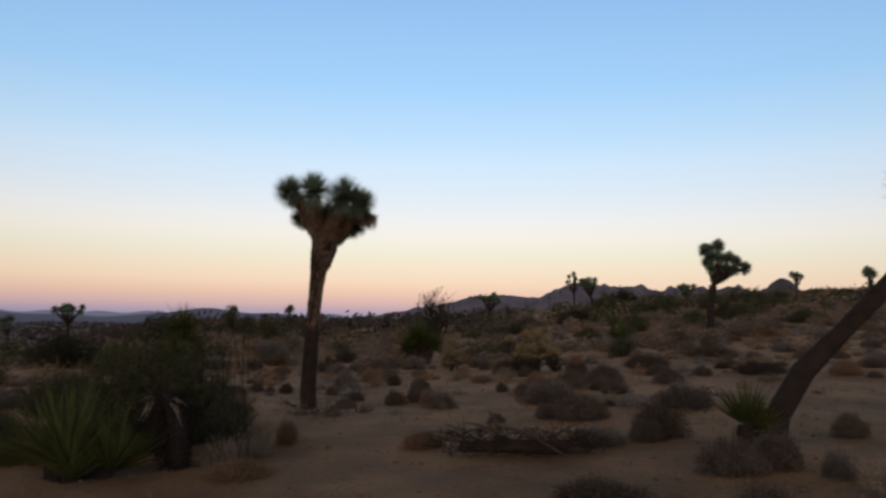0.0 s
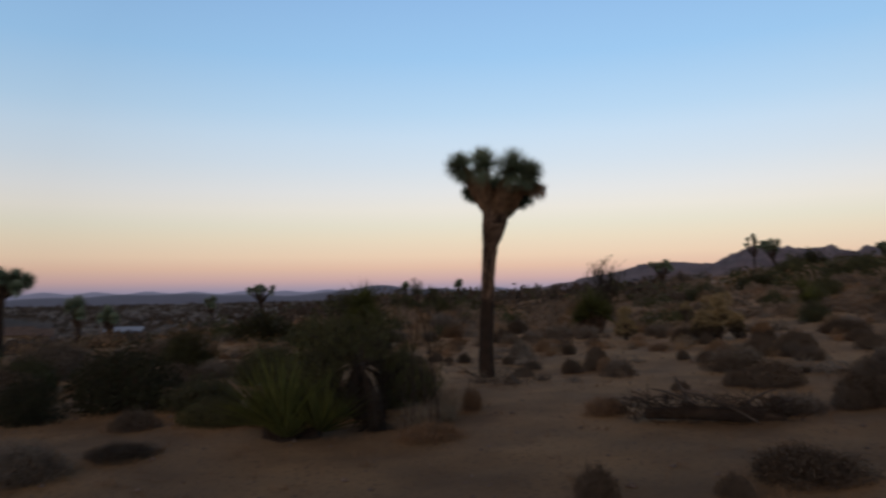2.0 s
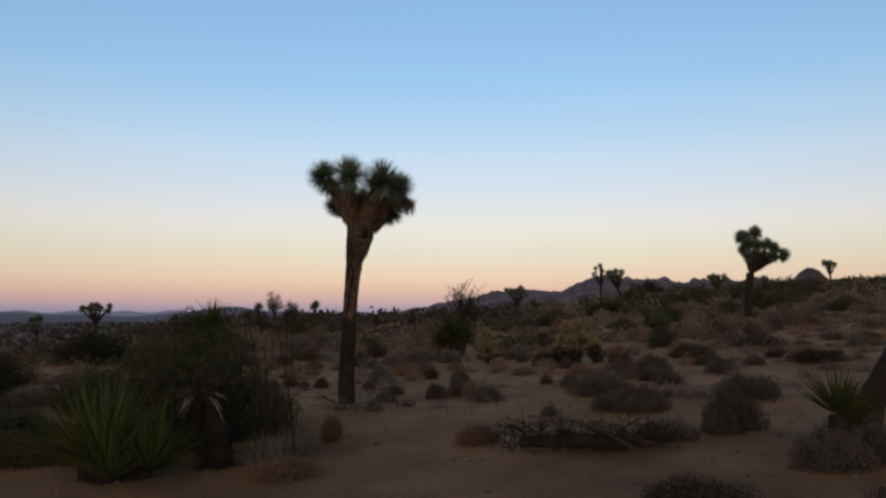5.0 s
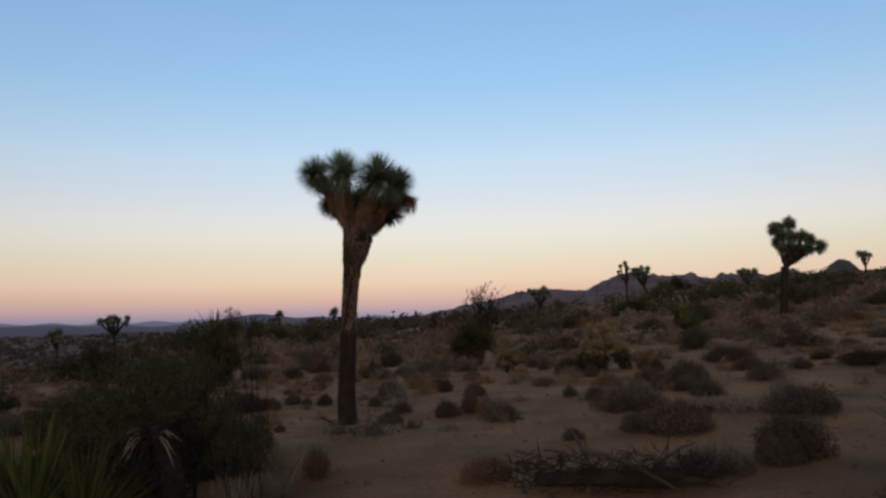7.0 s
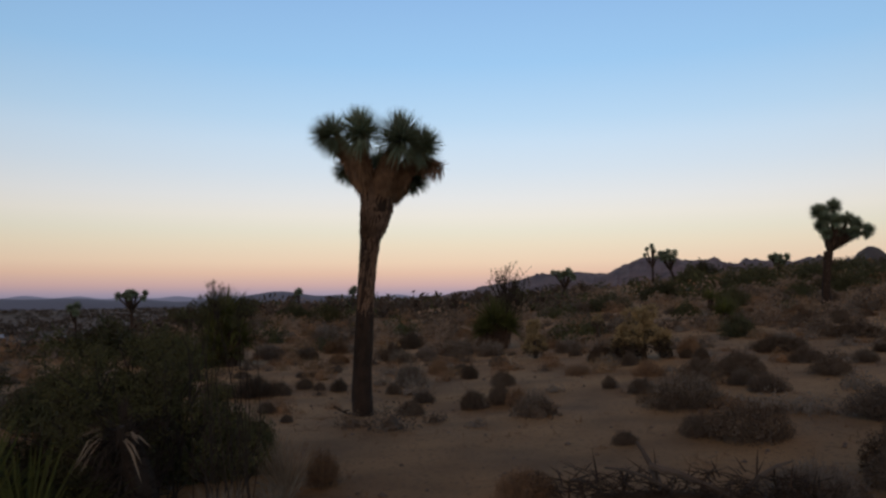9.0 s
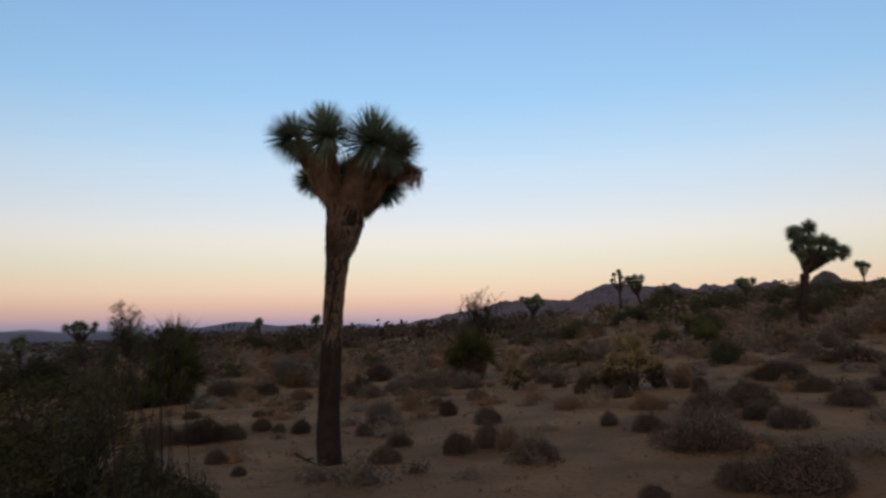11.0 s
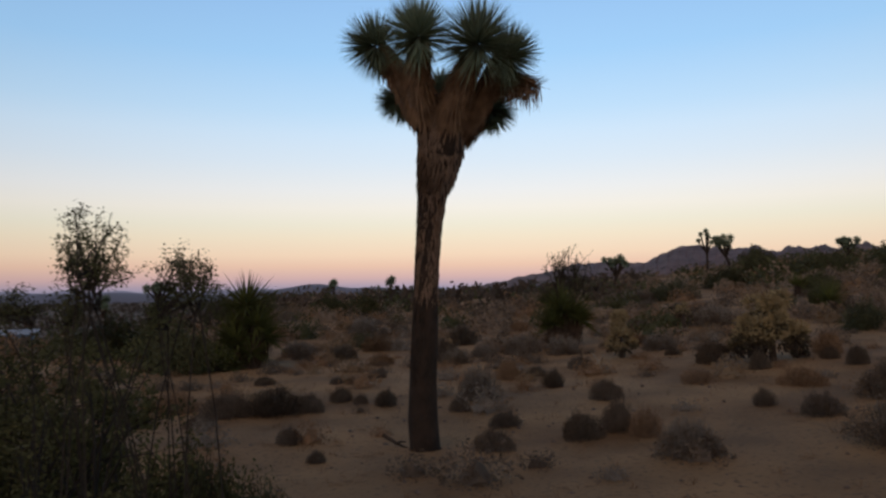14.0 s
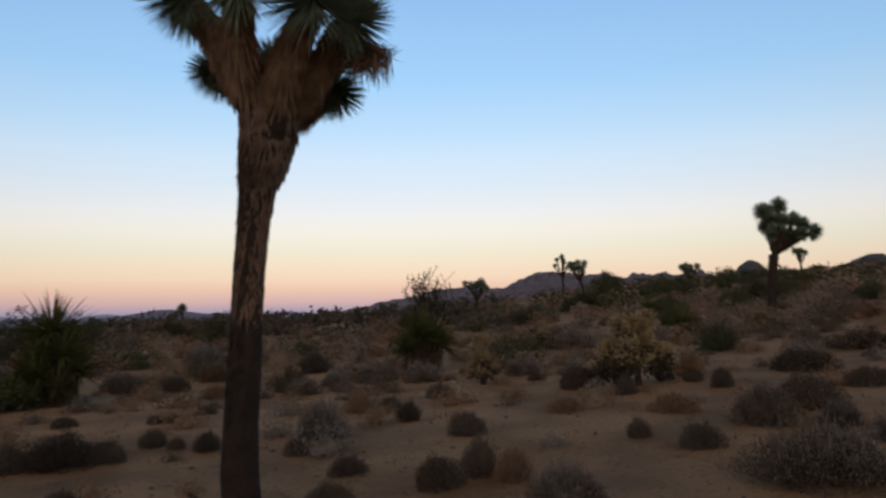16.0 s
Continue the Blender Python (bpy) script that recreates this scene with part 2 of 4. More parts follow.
class Shape:
    """Vertices and faces of one part."""

    def __init__(self):
        self.v, self.f = [], []

    def tube(self, pts, radii, sides=8, rough=0.0, rnd=None, cap=True):
        pts = [Vector(p) for p in pts]
        n0 = len(self.v)
        for i, p in enumerate(pts):
            d = (pts[min(i + 1, len(pts) - 1)] - pts[max(i - 1, 0)]).normalized()
            a = d.orthogonal().normalized() if abs(d.z) < 0.5 else d.cross(Vector((0, 1, 0))).normalized()
            b = d.cross(a)
            for s in range(sides):
                t = 2 * math.pi * s / sides
                r = radii[i] * (1 + (rnd.uniform(-rough, rough) if rnd else 0))
                self.v.append(p + a * (r * math.cos(t)) + b * (r * math.sin(t)))
        for i in range(len(pts) - 1):
            for s in range(sides):
                q, w = n0 + i * sides, (s + 1) % sides
                self.f.append((q + s, q + w, q + sides + w, q + sides + s))
        if cap:
            self.f.append(tuple(n0 + (len(pts) - 1) * sides + s for s in range(sides)))
        return self

    def blade(self, base, way, length, width, droop=0.0, fold=0.35):
        """A stiff pointed leaf: a V-shaped strip that tapers to a tip."""
        way = Vector(way).normalized()
        side = way.cross(Vector((0, 0, 1)))
        side = side.normalized() if side.length > 0.05 else Vector((1, 0, 0))
        up = side.cross(way)
        base = Vector(base)
        n = len(self.v)
        mid = base + way * (length * 0.45) - Vector((0, 0, droop * length * 0.2))
        tip = base + way * length - Vector((0, 0, droop * length))
        for p, w in ((base, width * 0.8), (mid, width)):
            self.v += [p - side * w * 0.5, p - up * (w * fold), p + side * w * 0.5]
        self.v.append(tip)
        self.f += [(n, n + 1, n + 4, n + 3), (n + 1, n + 2, n + 5, n + 4), (n + 3, n + 4, n + 6), (n + 4, n + 5, n + 6)]
        return self

    def leaf(self, p, size, rnd):
        a = Vector((rnd.gauss(0, 1), rnd.gauss(0, 1), rnd.gauss(0, 1))).normalized()
        b = a.orthogonal().normalized()
        n = len(self.v)
        self.v += [p - a * size, p + b * size * 0.45, p + a * size, p - b * size * 0.45]
        self.f.append((n, n + 1, n + 2, n + 3))

    def box(self, x0, y0, z0, x1, y1, z1):
        n = len(self.v)
        self.v += [Vector(p) for p in ((x0, y0, z0), (x1, y0, z0), (x1, y1, z0), (x0, y1, z0), (x0, y0, z1), (x1, y0, z1), (x1, y1, z1), (x0, y1, z1))]
        self.f += [tuple(n + i for i in q) for q in ((3, 2, 1, 0), (4, 5, 6, 7), (0, 1, 5, 4), (1, 2, 6, 5), (2, 3, 7, 6), (3, 0, 4, 7))]
        return self


def part(name, shape, material, parent, label="", smooth=False, kind=""):
    return obj(name, shape.v, shape.f, material, parent, label, smooth, kind)


def curve_pts(a, b, bend, n=6):
    """A bent line from a to b; bend: how far its middle is pushed."""
    a, b, bend = Vector(a), Vector(b), Vector(bend)
    return [a.lerp(b, i / n) + bend * (4 * (i / n) * (1 - i / n)) for i in range(n + 1)]


def around(axis, theta, phi):
    axis = Vector(axis).normalized()
    u = axis.orthogonal().normalized()
    w = axis.cross(u)
    return axis * math.cos(theta) + (u * math.cos(phi) + w * math.sin(phi)) * math.sin(theta)


# ---- ground ----
def ss(a, b, v):
    u = min(1.0, max(0.0, (v - a) / (b - a)))
    return u * u * (3 - 2 * u)


def g(x, y):
    """Height of the desert floor: a gentle slope up to the east side, a drop to the valley on the other."""
    d = math.hypot(x, y - 14)
    xp = 0.5 * (x + math.sqrt(x * x + 4)) - 1
    xn = x - xp
    xs = 45 * (1 - math.exp(-xp / 45)) if xp > 0 else xp
    z = 0.9 * ss(14, 70, y) + xs * (0.045 + 0.0012 * min(90, max(0, y))) + 0.01 * max(xn, -80)
    left = 1 - ss(-0.1, 0.35, x / max(d, 1))
    z -= left * 26 * (1 - math.exp(-max(0, d - 70) / 347))
    z -= (1 - ss(-0.66, -0.34, x / max(d, 1))) * 4.2 * (1 - math.exp(-max(0, d - 16) / 30))
    near = max(0.0, 1 - d / 250)
    return z + near * (0.05 * noise.noise((x * 0.45, y * 0.45, 0)) + 0.018 * noise.noise((x * 1.7, y * 1.7, 3)))


verts, faces = [], []
ANG, RINGS = 220, 150
for i in range(RINGS):
    r = 0.25 * (4950 / 0.25) ** (i / (RINGS - 1))
    for k in range(ANG):
        t = 2 * math.pi * (k + 0.5 * (i % 2)) / ANG
        x, y = 1.6 + r * math.cos(t), 7.0 + r * math.sin(t)
        verts.append((x, y, g(x, y)))
for i in range(RINGS - 1):
    for k in range(ANG):
        a, b = i * ANG + k, i * ANG + (k + 1) % ANG
        c, d = a + ANG, b + ANG
        faces += [(a, b, d, c)]
faces.append(tuple(range(ANG))[::-1])
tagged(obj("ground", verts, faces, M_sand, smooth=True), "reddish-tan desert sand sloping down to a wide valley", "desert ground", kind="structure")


# ---- hills and far ranges ----
def bump(a, c, w):
    return math.exp(-((a - c) / w) ** 2)


def ridge(name, a0, a1, dist, crest, base, depth, material, seed, rug, label):
    """A range seen from the path: crest(a) gives its elevation angle in degrees for the bearing a (degrees east of +y)."""
    v, f, n, rows = [], [], int((a1 - a0) * 10), 12
    for i in range(n + 1):
        a = a0 + (a1 - a0) * i / n
        top = dist * math.tan(radians(crest(a))) + 1.4
        for j in range(rows + 1):
            s = j / rows
            d = dist - depth * (1 - s * 1.25)
            h = math.sin(min(s / 0.8, 1) * math.pi / 2) if s <= 0.8 else 1 - 1.5 * (s - 0.8)
            k = noise.fractal((a * 0.5 + seed, s * 2.0, seed), 0.75, 2.2, 7)
            z = base + (top - base) * h * (1 + rug * k * (0.5 if abs(s - 0.8) < 0.06 else 1.0))
            x, y = 1.5 + d * math.sin(radians(a)), 6 + d * math.cos(radians(a))
            v.append((x, y, z))
    for i in range(n):
        for j in range(rows):
            q = i * (rows + 1) + j
            f.append((q, q + rows + 1, q + rows + 2, q + 1))
    return tagged(obj(name, v, f, material, smooth=False), label, "hills", kind="structure")


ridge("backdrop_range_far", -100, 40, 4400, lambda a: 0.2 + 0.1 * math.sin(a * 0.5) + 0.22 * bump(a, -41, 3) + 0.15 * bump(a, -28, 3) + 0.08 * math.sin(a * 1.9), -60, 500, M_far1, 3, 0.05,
      "mountain range across the valley in painted, faintly glowing blue-mauve haze")
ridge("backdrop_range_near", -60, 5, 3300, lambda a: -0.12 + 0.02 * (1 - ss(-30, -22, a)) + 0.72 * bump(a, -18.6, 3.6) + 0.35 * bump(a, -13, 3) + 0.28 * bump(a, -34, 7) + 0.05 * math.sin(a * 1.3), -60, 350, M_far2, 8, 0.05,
      "low hills rising from the valley in painted, faintly glowing dusky blue haze")
ridge("granite_hills", -12, 62, 620, lambda a: 1.92 * ss(-9.5, 5, a) + 0.8 * ss(7.3, 8.9, a) + 0.14 * bump(a, 11, 1.8) + 0.1 * bump(a, 4.6, 0.6) - 0.12 * bump(a, 7.0, 0.7) - 0.42 * bump(a, 16.0, 0.8) - 0.15 * ss(17, 20, a),
      -6, 260, M_rock, 21, 0.17, "jagged purple-brown granite hills behind the desert")
ridge("scrub_mound", 20, 60, 260, lambda a: 0.6 + 2.7 * bump(a, 25.2, 1.9) + 2.5 * bump(a, 32.5, 3.2) + 1.9 * bump(a, 41, 6) + 1.5 * bump(a, 52, 6), -2, 110, M_mound, 33, 0.07,
      "dark scrub-covered rounded mound at the top of the slope")
ridge("valley_mound", -75, -42, 330, lambda a: -1.6 + 3.1 * bump(a, -50.6, 4.0) + 2.3 * bump(a, -60, 6), -22, 120, M_mound, 41, 0.1,
      "dark low hill at the edge of the valley")


# ---- Joshua trees ----
def rosette(axis, centre, r, count, rnd, width=0.02, spread=118):
    """A spherical head of bayonet leaves round the end of a limb."""
    s = Shape()
    axis, centre = Vector(axis).normalized(), Vector(centre)
    for i in range(count):
        c = 1 - (1 - math.cos(radians(spread))) * (i + 0.5) / count
        th = math.acos(c) + rnd.gauss(0, 0.08)
        d = around(axis, th, i * 2.39996 + rnd.gauss(0, 0.15))
        ln = r * rnd.uniform(0.86, 1.06)
        s.blade(centre + axis * (0.10 * r * (1 - th)) + d * 0.1 * r, d, ln, width * rnd.uniform(0.8, 1.2), droop=max(0.0, (th - 1.2)) * 0.12 + rnd.uniform(-0.02, 0.03))
    return s


def skirt(pts, radii, count, length, rnd, width=0.018, lift=0.5):
    """Dead leaves that hang down round a limb or a trunk."""
    s = Shape()
    pts = [Vector(p) for p in pts]
    for _ in range(count):
        u = rnd.random() * (len(pts) - 1)
        i = min(int(u), len(pts) - 2)
        p, r = pts[i].lerp(pts[i + 1], u - i), radii[i] + (radii[i + 1] - radii[i]) * (u - i)
        d = (pts[i + 1] - pts[i]).normalized()
        out = around(d, math.pi / 2, rnd.uniform(0, 2 * math.pi))
        way = out * rnd.uniform(0.1, lift) - d * 1.0 - Vector((0, 0, 0.25))
        s.blade(p + out * r * 0.95, way, length * rnd.uniform(0.5, 1.15), width * rnd.uniform(0.7, 1.3), droop=0.05)
    return s


def joshua(at, trunk, radii, heads, rnd, label, rz=0.0, leaves=150, blade_w=0.02, shag=200, sides=10, wide=0.5, skirts=70, limb=0.6, lift=0.45, thatch=0.13, shag_from=1):
    """trunk: points from the ground to the fork; heads: (limb's start, its middle, centre of the leaves, axis, radius)."""
    e = empty("joshua_tree", at, rz)
    part("trunk", Shape().tube(trunk, radii, sides, 0.10, rnd), M_bark, e, "", True)
    if shag:
        part("trunk_thatch", skirt(trunk[shag_from:], radii[shag_from:], shag, thatch, rnd, 0.02, 0.28), M_shag, e, "shaggy brown dead leaves round the trunk", kind="stuff")
    for start, mid, c, axis, r in heads:
        a, m, c, axis = Vector(start), Vector(mid), Vector(c), Vector(axis).normalized()
        b = c - axis * r * 0.1
        pts = [a, (a + m) * 0.5 + (m - (a + b) * 0.5) * 0.25, m, (m + b) * 0.5 + (m - (a + b) * 0.5) * 0.25, b]
        rr = [radii[-1] * limb * k for k in (0.6, 0.85, 0.9, 0.8, 0.6)]
        part("limb", Shape().tube(pts, rr, max(6, sides - 2), 0.12, rnd), M_wither if sides > 12 else M_bark, e, "", True)
        if skirts:
            part("dead_leaf_skirt", skirt(pts[1:], [q * 1.03 for q in rr[1:]], skirts, r * wide, rnd, blade_w, lift), M_thatch if sides > 12 else M_shag, e, "brown dead leaves folded down the limb", kind="stuff")
        part("leaf_rosette", rosette(axis, c, r, leaves, rnd, blade_w), M_leaf, e)
    return tagged(e, label, "joshua tree", "Joshua trees")


rnd = random.Random(5)
TRUNK = [(0.01, 0, -0.05), (0.005, 0, 0.06), (-0.005, 0, 0.3), (0.0, 0, 0.65), (0.014, 0, 1.0), (0.035, 0, 1.4), (0.058, 0, 1.83), (0.08, 0, 2.12), (0.112, 0, 2.4), (0.158, -0.02, 2.56), (0.2, -0.06, 2.74), (0.21, -0.14, 2.93), (0.22, -0.22, 3.08), (0.23, -0.27, 3.17)]
GIRTH = [0.165, 0.142, 0.126, 0.12, 0.118, 0.108, 0.106, 0.112, 0.133, 0.175, 0.208, 0.205, 0.17, 0.1]
main_tree = joshua(
    (0, 14, g(0, 14) - 0.03), TRUNK, GIRTH,
    [((0.12, -0.06, 2.8), (-0.04, -0.24, 3.2), (-0.31, -0.42, 3.6), (-0.95, -0.2, 0.35), 0.3),
     ((0.16, -0.1, 2.8), (0.08, -0.4, 3.14), (0.13, -0.76, 3.54), (-0.12, -0.66, 0.75), 0.34),
     ((0.24, -0.1, 2.8), (0.38, -0.42, 3.1), (0.62, -0.76, 3.45), (0.1, -0.7, 0.72), 0.37),
     ((0.28, -0.02, 2.82), (0.56, -0.24, 3.1), (0.84, -0.52, 3.41), (0.9, -0.15, 0.5), 0.28),
     ((0.1, 0.0, 2.95), (-0.04, 0.04, 3.12), (-0.21, 0.06, 3.23), (-0.95, -0.25, -0.05), 0.22),
     ((0.28, 0.04, 2.78), (0.45, 0.1, 2.97), (0.65, 0.16, 3.13), (0.8, -0.25, -0.45), 0.25),
     ((0.2, 0.08, 2.9), (0.19, 0.18, 3.15), (0.18, 0.24, 3.33), (0.0, 0.2, 0.9), 0.24)],
    rnd, "tall Joshua tree with a shaggy brown trunk and green spiky crown", leaves=600, blade_w=0.0115, shag=0, sides=16, skirts=620, wide=0.42, limb=1.2, lift=0.7)
# upper thatch colour is lifted to carry the glare of the bright sky
part("trunk_thatch", skirt(TRUNK[5:], GIRTH[5:], 3000, 0.11, rnd, 0.018, 0.26), M_trunkthatch, main_tree, "shaggy brown dead leaves round the upper trunk, sky glare in their colour", kind="stuff")
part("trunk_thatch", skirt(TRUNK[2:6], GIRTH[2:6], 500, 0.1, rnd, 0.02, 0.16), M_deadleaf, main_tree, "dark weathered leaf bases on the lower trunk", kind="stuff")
# the withered head that hangs over on one side
st = Shape().tube([(0.6, -0.2, 3.2), (0.78, -0.34, 3.26), (0.94, -0.42, 3.25), (1.07, -0.46, 3.18)], [0.07, 0.06, 0.045, 0.02], 7, 0.15, rnd)
for k in range(220):
    a = Vector((rnd.uniform(0.68, 0.9), rnd.gauss(-0.38, 0.06), rnd.uniform(3.06, 3.34)))
    st.blade(a, Vector((1.1 + rnd.gauss(0, 0.015), -0.46 + rnd.gauss(0, 0.02), 3.18 + rnd.gauss(0, 0.03))) - a, rnd.uniform(0.2, 0.36), 0.015)
for k in range(110):
    st.blade((rnd.uniform(0.84, 1.11), rnd.gauss(-0.44, 0.03), rnd.uniform(3.1, 3.2)), (rnd.gauss(0.05, 0.14), rnd.gauss(0, 0.15), -1), rnd.uniform(0.08, 0.22), 0.01)
part("withered_head", st, M_wither, main_tree, "withered brown leaf head bent over", kind="stuff")


def head_set(rnd, n, w, h0, h1, r):
    """Heads for a smaller tree: spread round the fork, the outer ones leaning out."""
    out = []
    for i in range(n):
        t = 2 * math.pi * (i + rnd.random() * 0.6) / n
        d = w * (0.35 + 0.65 * rnd.random())
        x, y, z = d * math.cos(t), d * math.sin(t) * 0.7, rnd.uniform(h0, h1)
        out.append((x, y, z, (x, y, 0.6 * w + 0.2), r * rnd.uniform(0.8, 1.15)))
    return out


def small_joshua(x, y, top, width, n, seed, label, r=0.26, lean=0.0, leaves=170, rz=0.0, tr=0.11, fork=0.6):
    """top: height of the highest leaves in the world; limbs leave the trunk at different heights."""
    q = random.Random(seed)
    height = top - g(x, y)
    f = height * fork
    trunk = [(0, 0, -0.05), (0.02 + lean * 0.3, 0, f * 0.5), (lean * 0.8, 0, f)]
    hs = []
    for k, (a, b, c, d, e) in enumerate(head_set(q, n, max(0.1, width / 2 - r * 0.6), f + 0.35 * (height - f), height - r * 0.85, r)):
        if k == 0:
            a, b, c, d = lean * 0.2 + q.gauss(0, 0.08), 0.0, height - r * 0.85, (q.gauss(0, 0.3), 0, 1)
        s = Vector((lean * (0.55 + 0.25 * q.random()), 0, f * q.uniform(0.78, 0.98)))
        t = Vector((a + lean, b, c))
        hs.append((s, (s + t) * 0.5 + Vector((a * q.uniform(-0.1, 0.25), b * 0.2, q.uniform(-0.1, 0.06))), t, d, e))
    return joshua((x, y, g(x, y)), trunk, [tr, tr * 0.85, tr * 0.8], hs, q, label, rz, leaves, 0.035, 40, 8, wide=0.7, skirts=24, limb=0.75)


# the many-headed tree on the slope: a column of stacked heads and a side limb that bears the rest
q2 = random.Random(12)
H2 = [(-0.36, 0, 3.5, (-0.5, 0, 1), 0.34), (-0.08, 0.15, 3.5, (0, 0.3, 1), 0.32), (0.4, 0.05, 3.66, (0.1, 0, 1), 0.35), (0.1, -0.2, 3.2, (-0.1, -0.6, 0.8), 0.35), (-0.22, 0.1, 2.98, (-0.7, 0.2, 0.6), 0.28), (0.5, -0.15, 3.12, (0.2, -0.5, 0.8), 0.33),
      (0.5, 0.1, 2.72, (0.4, 0.2, 0.7), 0.28), (0.1, -0.1, 2.68, (-0.4, -0.5, 0.7), 0.28), (0.9, 0.05, 3.14, (0.2, 0, 1), 0.33), (1.2, 0, 2.98, (0.5, 0, 1), 0.31), (1.6, 0, 2.72, (1, 0, 0.3), 0.33), (1.15, -0.1, 2.66, (0.6, -0.3, 0.6), 0.29), (0.82, 0.1, 2.66, (0.2, 0.4, 0.6), 0.27)]


def limb_from(h):
    if h[0] > 0.7:
        return (0.16, 0, 1.98), (0.16 + (h[0] - 0.16) * 0.5, h[1] * 0.5, 2.36 + 0.25 * (h[2] - 2.6))
    return (0.12, 0, 1.9), (0.12 + h[0] * 0.5, h[1] * 0.5, 1.95 + (h[2] - 1.95) * 0.5)


joshua((13.5, 32.9, g(13.5, 32.9)), [(0, 0, -0.05), (0.0, 0, 0.8), (0.06, 0, 1.5), (0.12, 0, 2.0)], [0.19, 0.15, 0.14, 0.17],
       [(*limb_from(h), h[:3], h[3], h[4]) for h in ((p[0] * (0.5 if p[0] < 0 else 0.86), *p[1:]) for p in H2)], q2,
       "many-headed Joshua tree on the slope with stubby clustered heads", -26, leaves=330, blade_w=0.03, shag=160, sides=9, skirts=110, wide=0.5, limb=0.5)

# the two trees at the edge of the valley
q8 = random.Random(15)
joshua((-15.9, 18.09, g(-15.9, 18.09)), [(0, 0, -0.05), (-0.02, 0, 0.9), (0.02, 0, 1.6), (0.05, 0, 2.15)], [0.17, 0.14, 0.13, 0.14],
       [((0.04, 0, 2.1), (0.08, 0, 2.75), (0.17, 0, 3.28), (0.2, 0, 1), 0.46), ((0.04, 0, 2.0), (0.45, 0, 2.22), (0.85, 0, 2.56), (0.5, 0, 0.8), 0.33), ((0.04, 0, 2.05), (-0.32, 0, 2.35), (-0.6, 0.1, 2.72), (-0.5, 0, 0.8), 0.38), ((0.04, 0, 2.1), (0.1, 0.4, 2.3), (0.2, 0.7, 2.6), (0.1, 0.7, 0.8), 0.36)],
       q8, "open-limbed Joshua tree at the valley edge", 46, leaves=230, blade_w=0.03, shag=120, sides=9, skirts=50, limb=0.75)
joshua((-14.66, 18.63, g(-14.66, 18.63)), [(0, 0, -0.05), (0.02, 0, 0.8), (0.0, 0, 1.3), (0.05, 0, 1.72)], [0.15, 0.12, 0.11, 0.13],
       [((0.05, 0, 1.67), (-0.12, 0, 1.84), (-0.36, 0, 2.07), (-0.6, 0, 0.8), 0.32), ((0.05, 0, 1.67), (0.02, -0.1, 1.92), (0.0, -0.15, 2.2), (0, -0.2, 1), 0.33), ((0.05, 0, 1.67), (0.2, 0, 1.92), (0.38, 0.1, 2.2), (0.4, 0, 1), 0.32), ((0.05, 0, 1.62), (0.4, 0, 1.87), (0.66, 0, 2.12), (0.9, 0, 0.6), 0.29),
        ((0.05, 0, 1.62), (0.25, -0.2, 1.82), (0.4, -0.3, 1.92), (0.6, -0.6, 0.4), 0.27), ((0.05, 0, 1.67), (0.1, 0.2, 1.92), (0.15, 0.35, 2.12), (0, 0.6, 0.8), 0.3)],
       q8, "rounded Joshua tree with many short heads", 46, leaves=220, blade_w=0.03, shag=90, sides=9, skirts=40, limb=0.7)

small_joshua(-8.8, 52.7, 2.4, 0.7, 2, 31, "small far Joshua tree with one narrow clump of heads", 0.34, tr=0.09)
small_joshua(-18.2, 71.4, 2.55, 1.0, 3, 32, "small far Joshua tree with a tight rounded crown", 0.42)
small_joshua(-22.5, 49.3, 2.25, 2.5, 9, 33, "far Joshua tree with a flat spreading crown", 0.3, fork=0.72)
small_joshua(-28.5, 52.8, 1.4, 1.6, 5, 34, "low far Joshua tree with spreading limbs", 0.34, fork=0.6)
small_joshua(-21.5, 32.0, 1.05, 1.5, 5, 43, "ragged Joshua tree among the valley brush", 0.36, fork=0.5)
small_joshua(13.8, 68.3, 6.1, 1.7, 6, 35, "far Joshua tree on the skyline with forked open limbs", 0.26, fork=0.5, tr=0.11)
small_joshua(16.0, 70, 5.75, 2.1, 10, 36, "far bushy Joshua tree on the skyline", 0.36, lean=-0.5, fork=0.5, tr=0.13)
small_joshua(5.1, 53.6, 3.5, 2.2, 8, 37, "far Joshua tree with ragged drooping heads", 0.3, lean=0.3, fork=0.5)
small_joshua(27.4, 45, 5.15, 1.2, 3, 38, "slim tall Joshua tree high on the slope", 0.4, fork=0.6)
small_joshua(-19.5, 27.5, 1.5, 1.3, 4, 41, "small Joshua tree among the scrub", 0.34, fork=0.5)
small_joshua(22, 62, 4.9, 2.0, 8, 42, "far Joshua tree with clustered heads on the slope", 0.34, fork=0.4)
small_joshua(35.0, 70, 6.6, 1.7, 5, 44, "far Joshua tree standing on the skyline", 0.4, fork=0.5)

# the leaning tree whose crown stays out of view
q3 = random.Random(77)
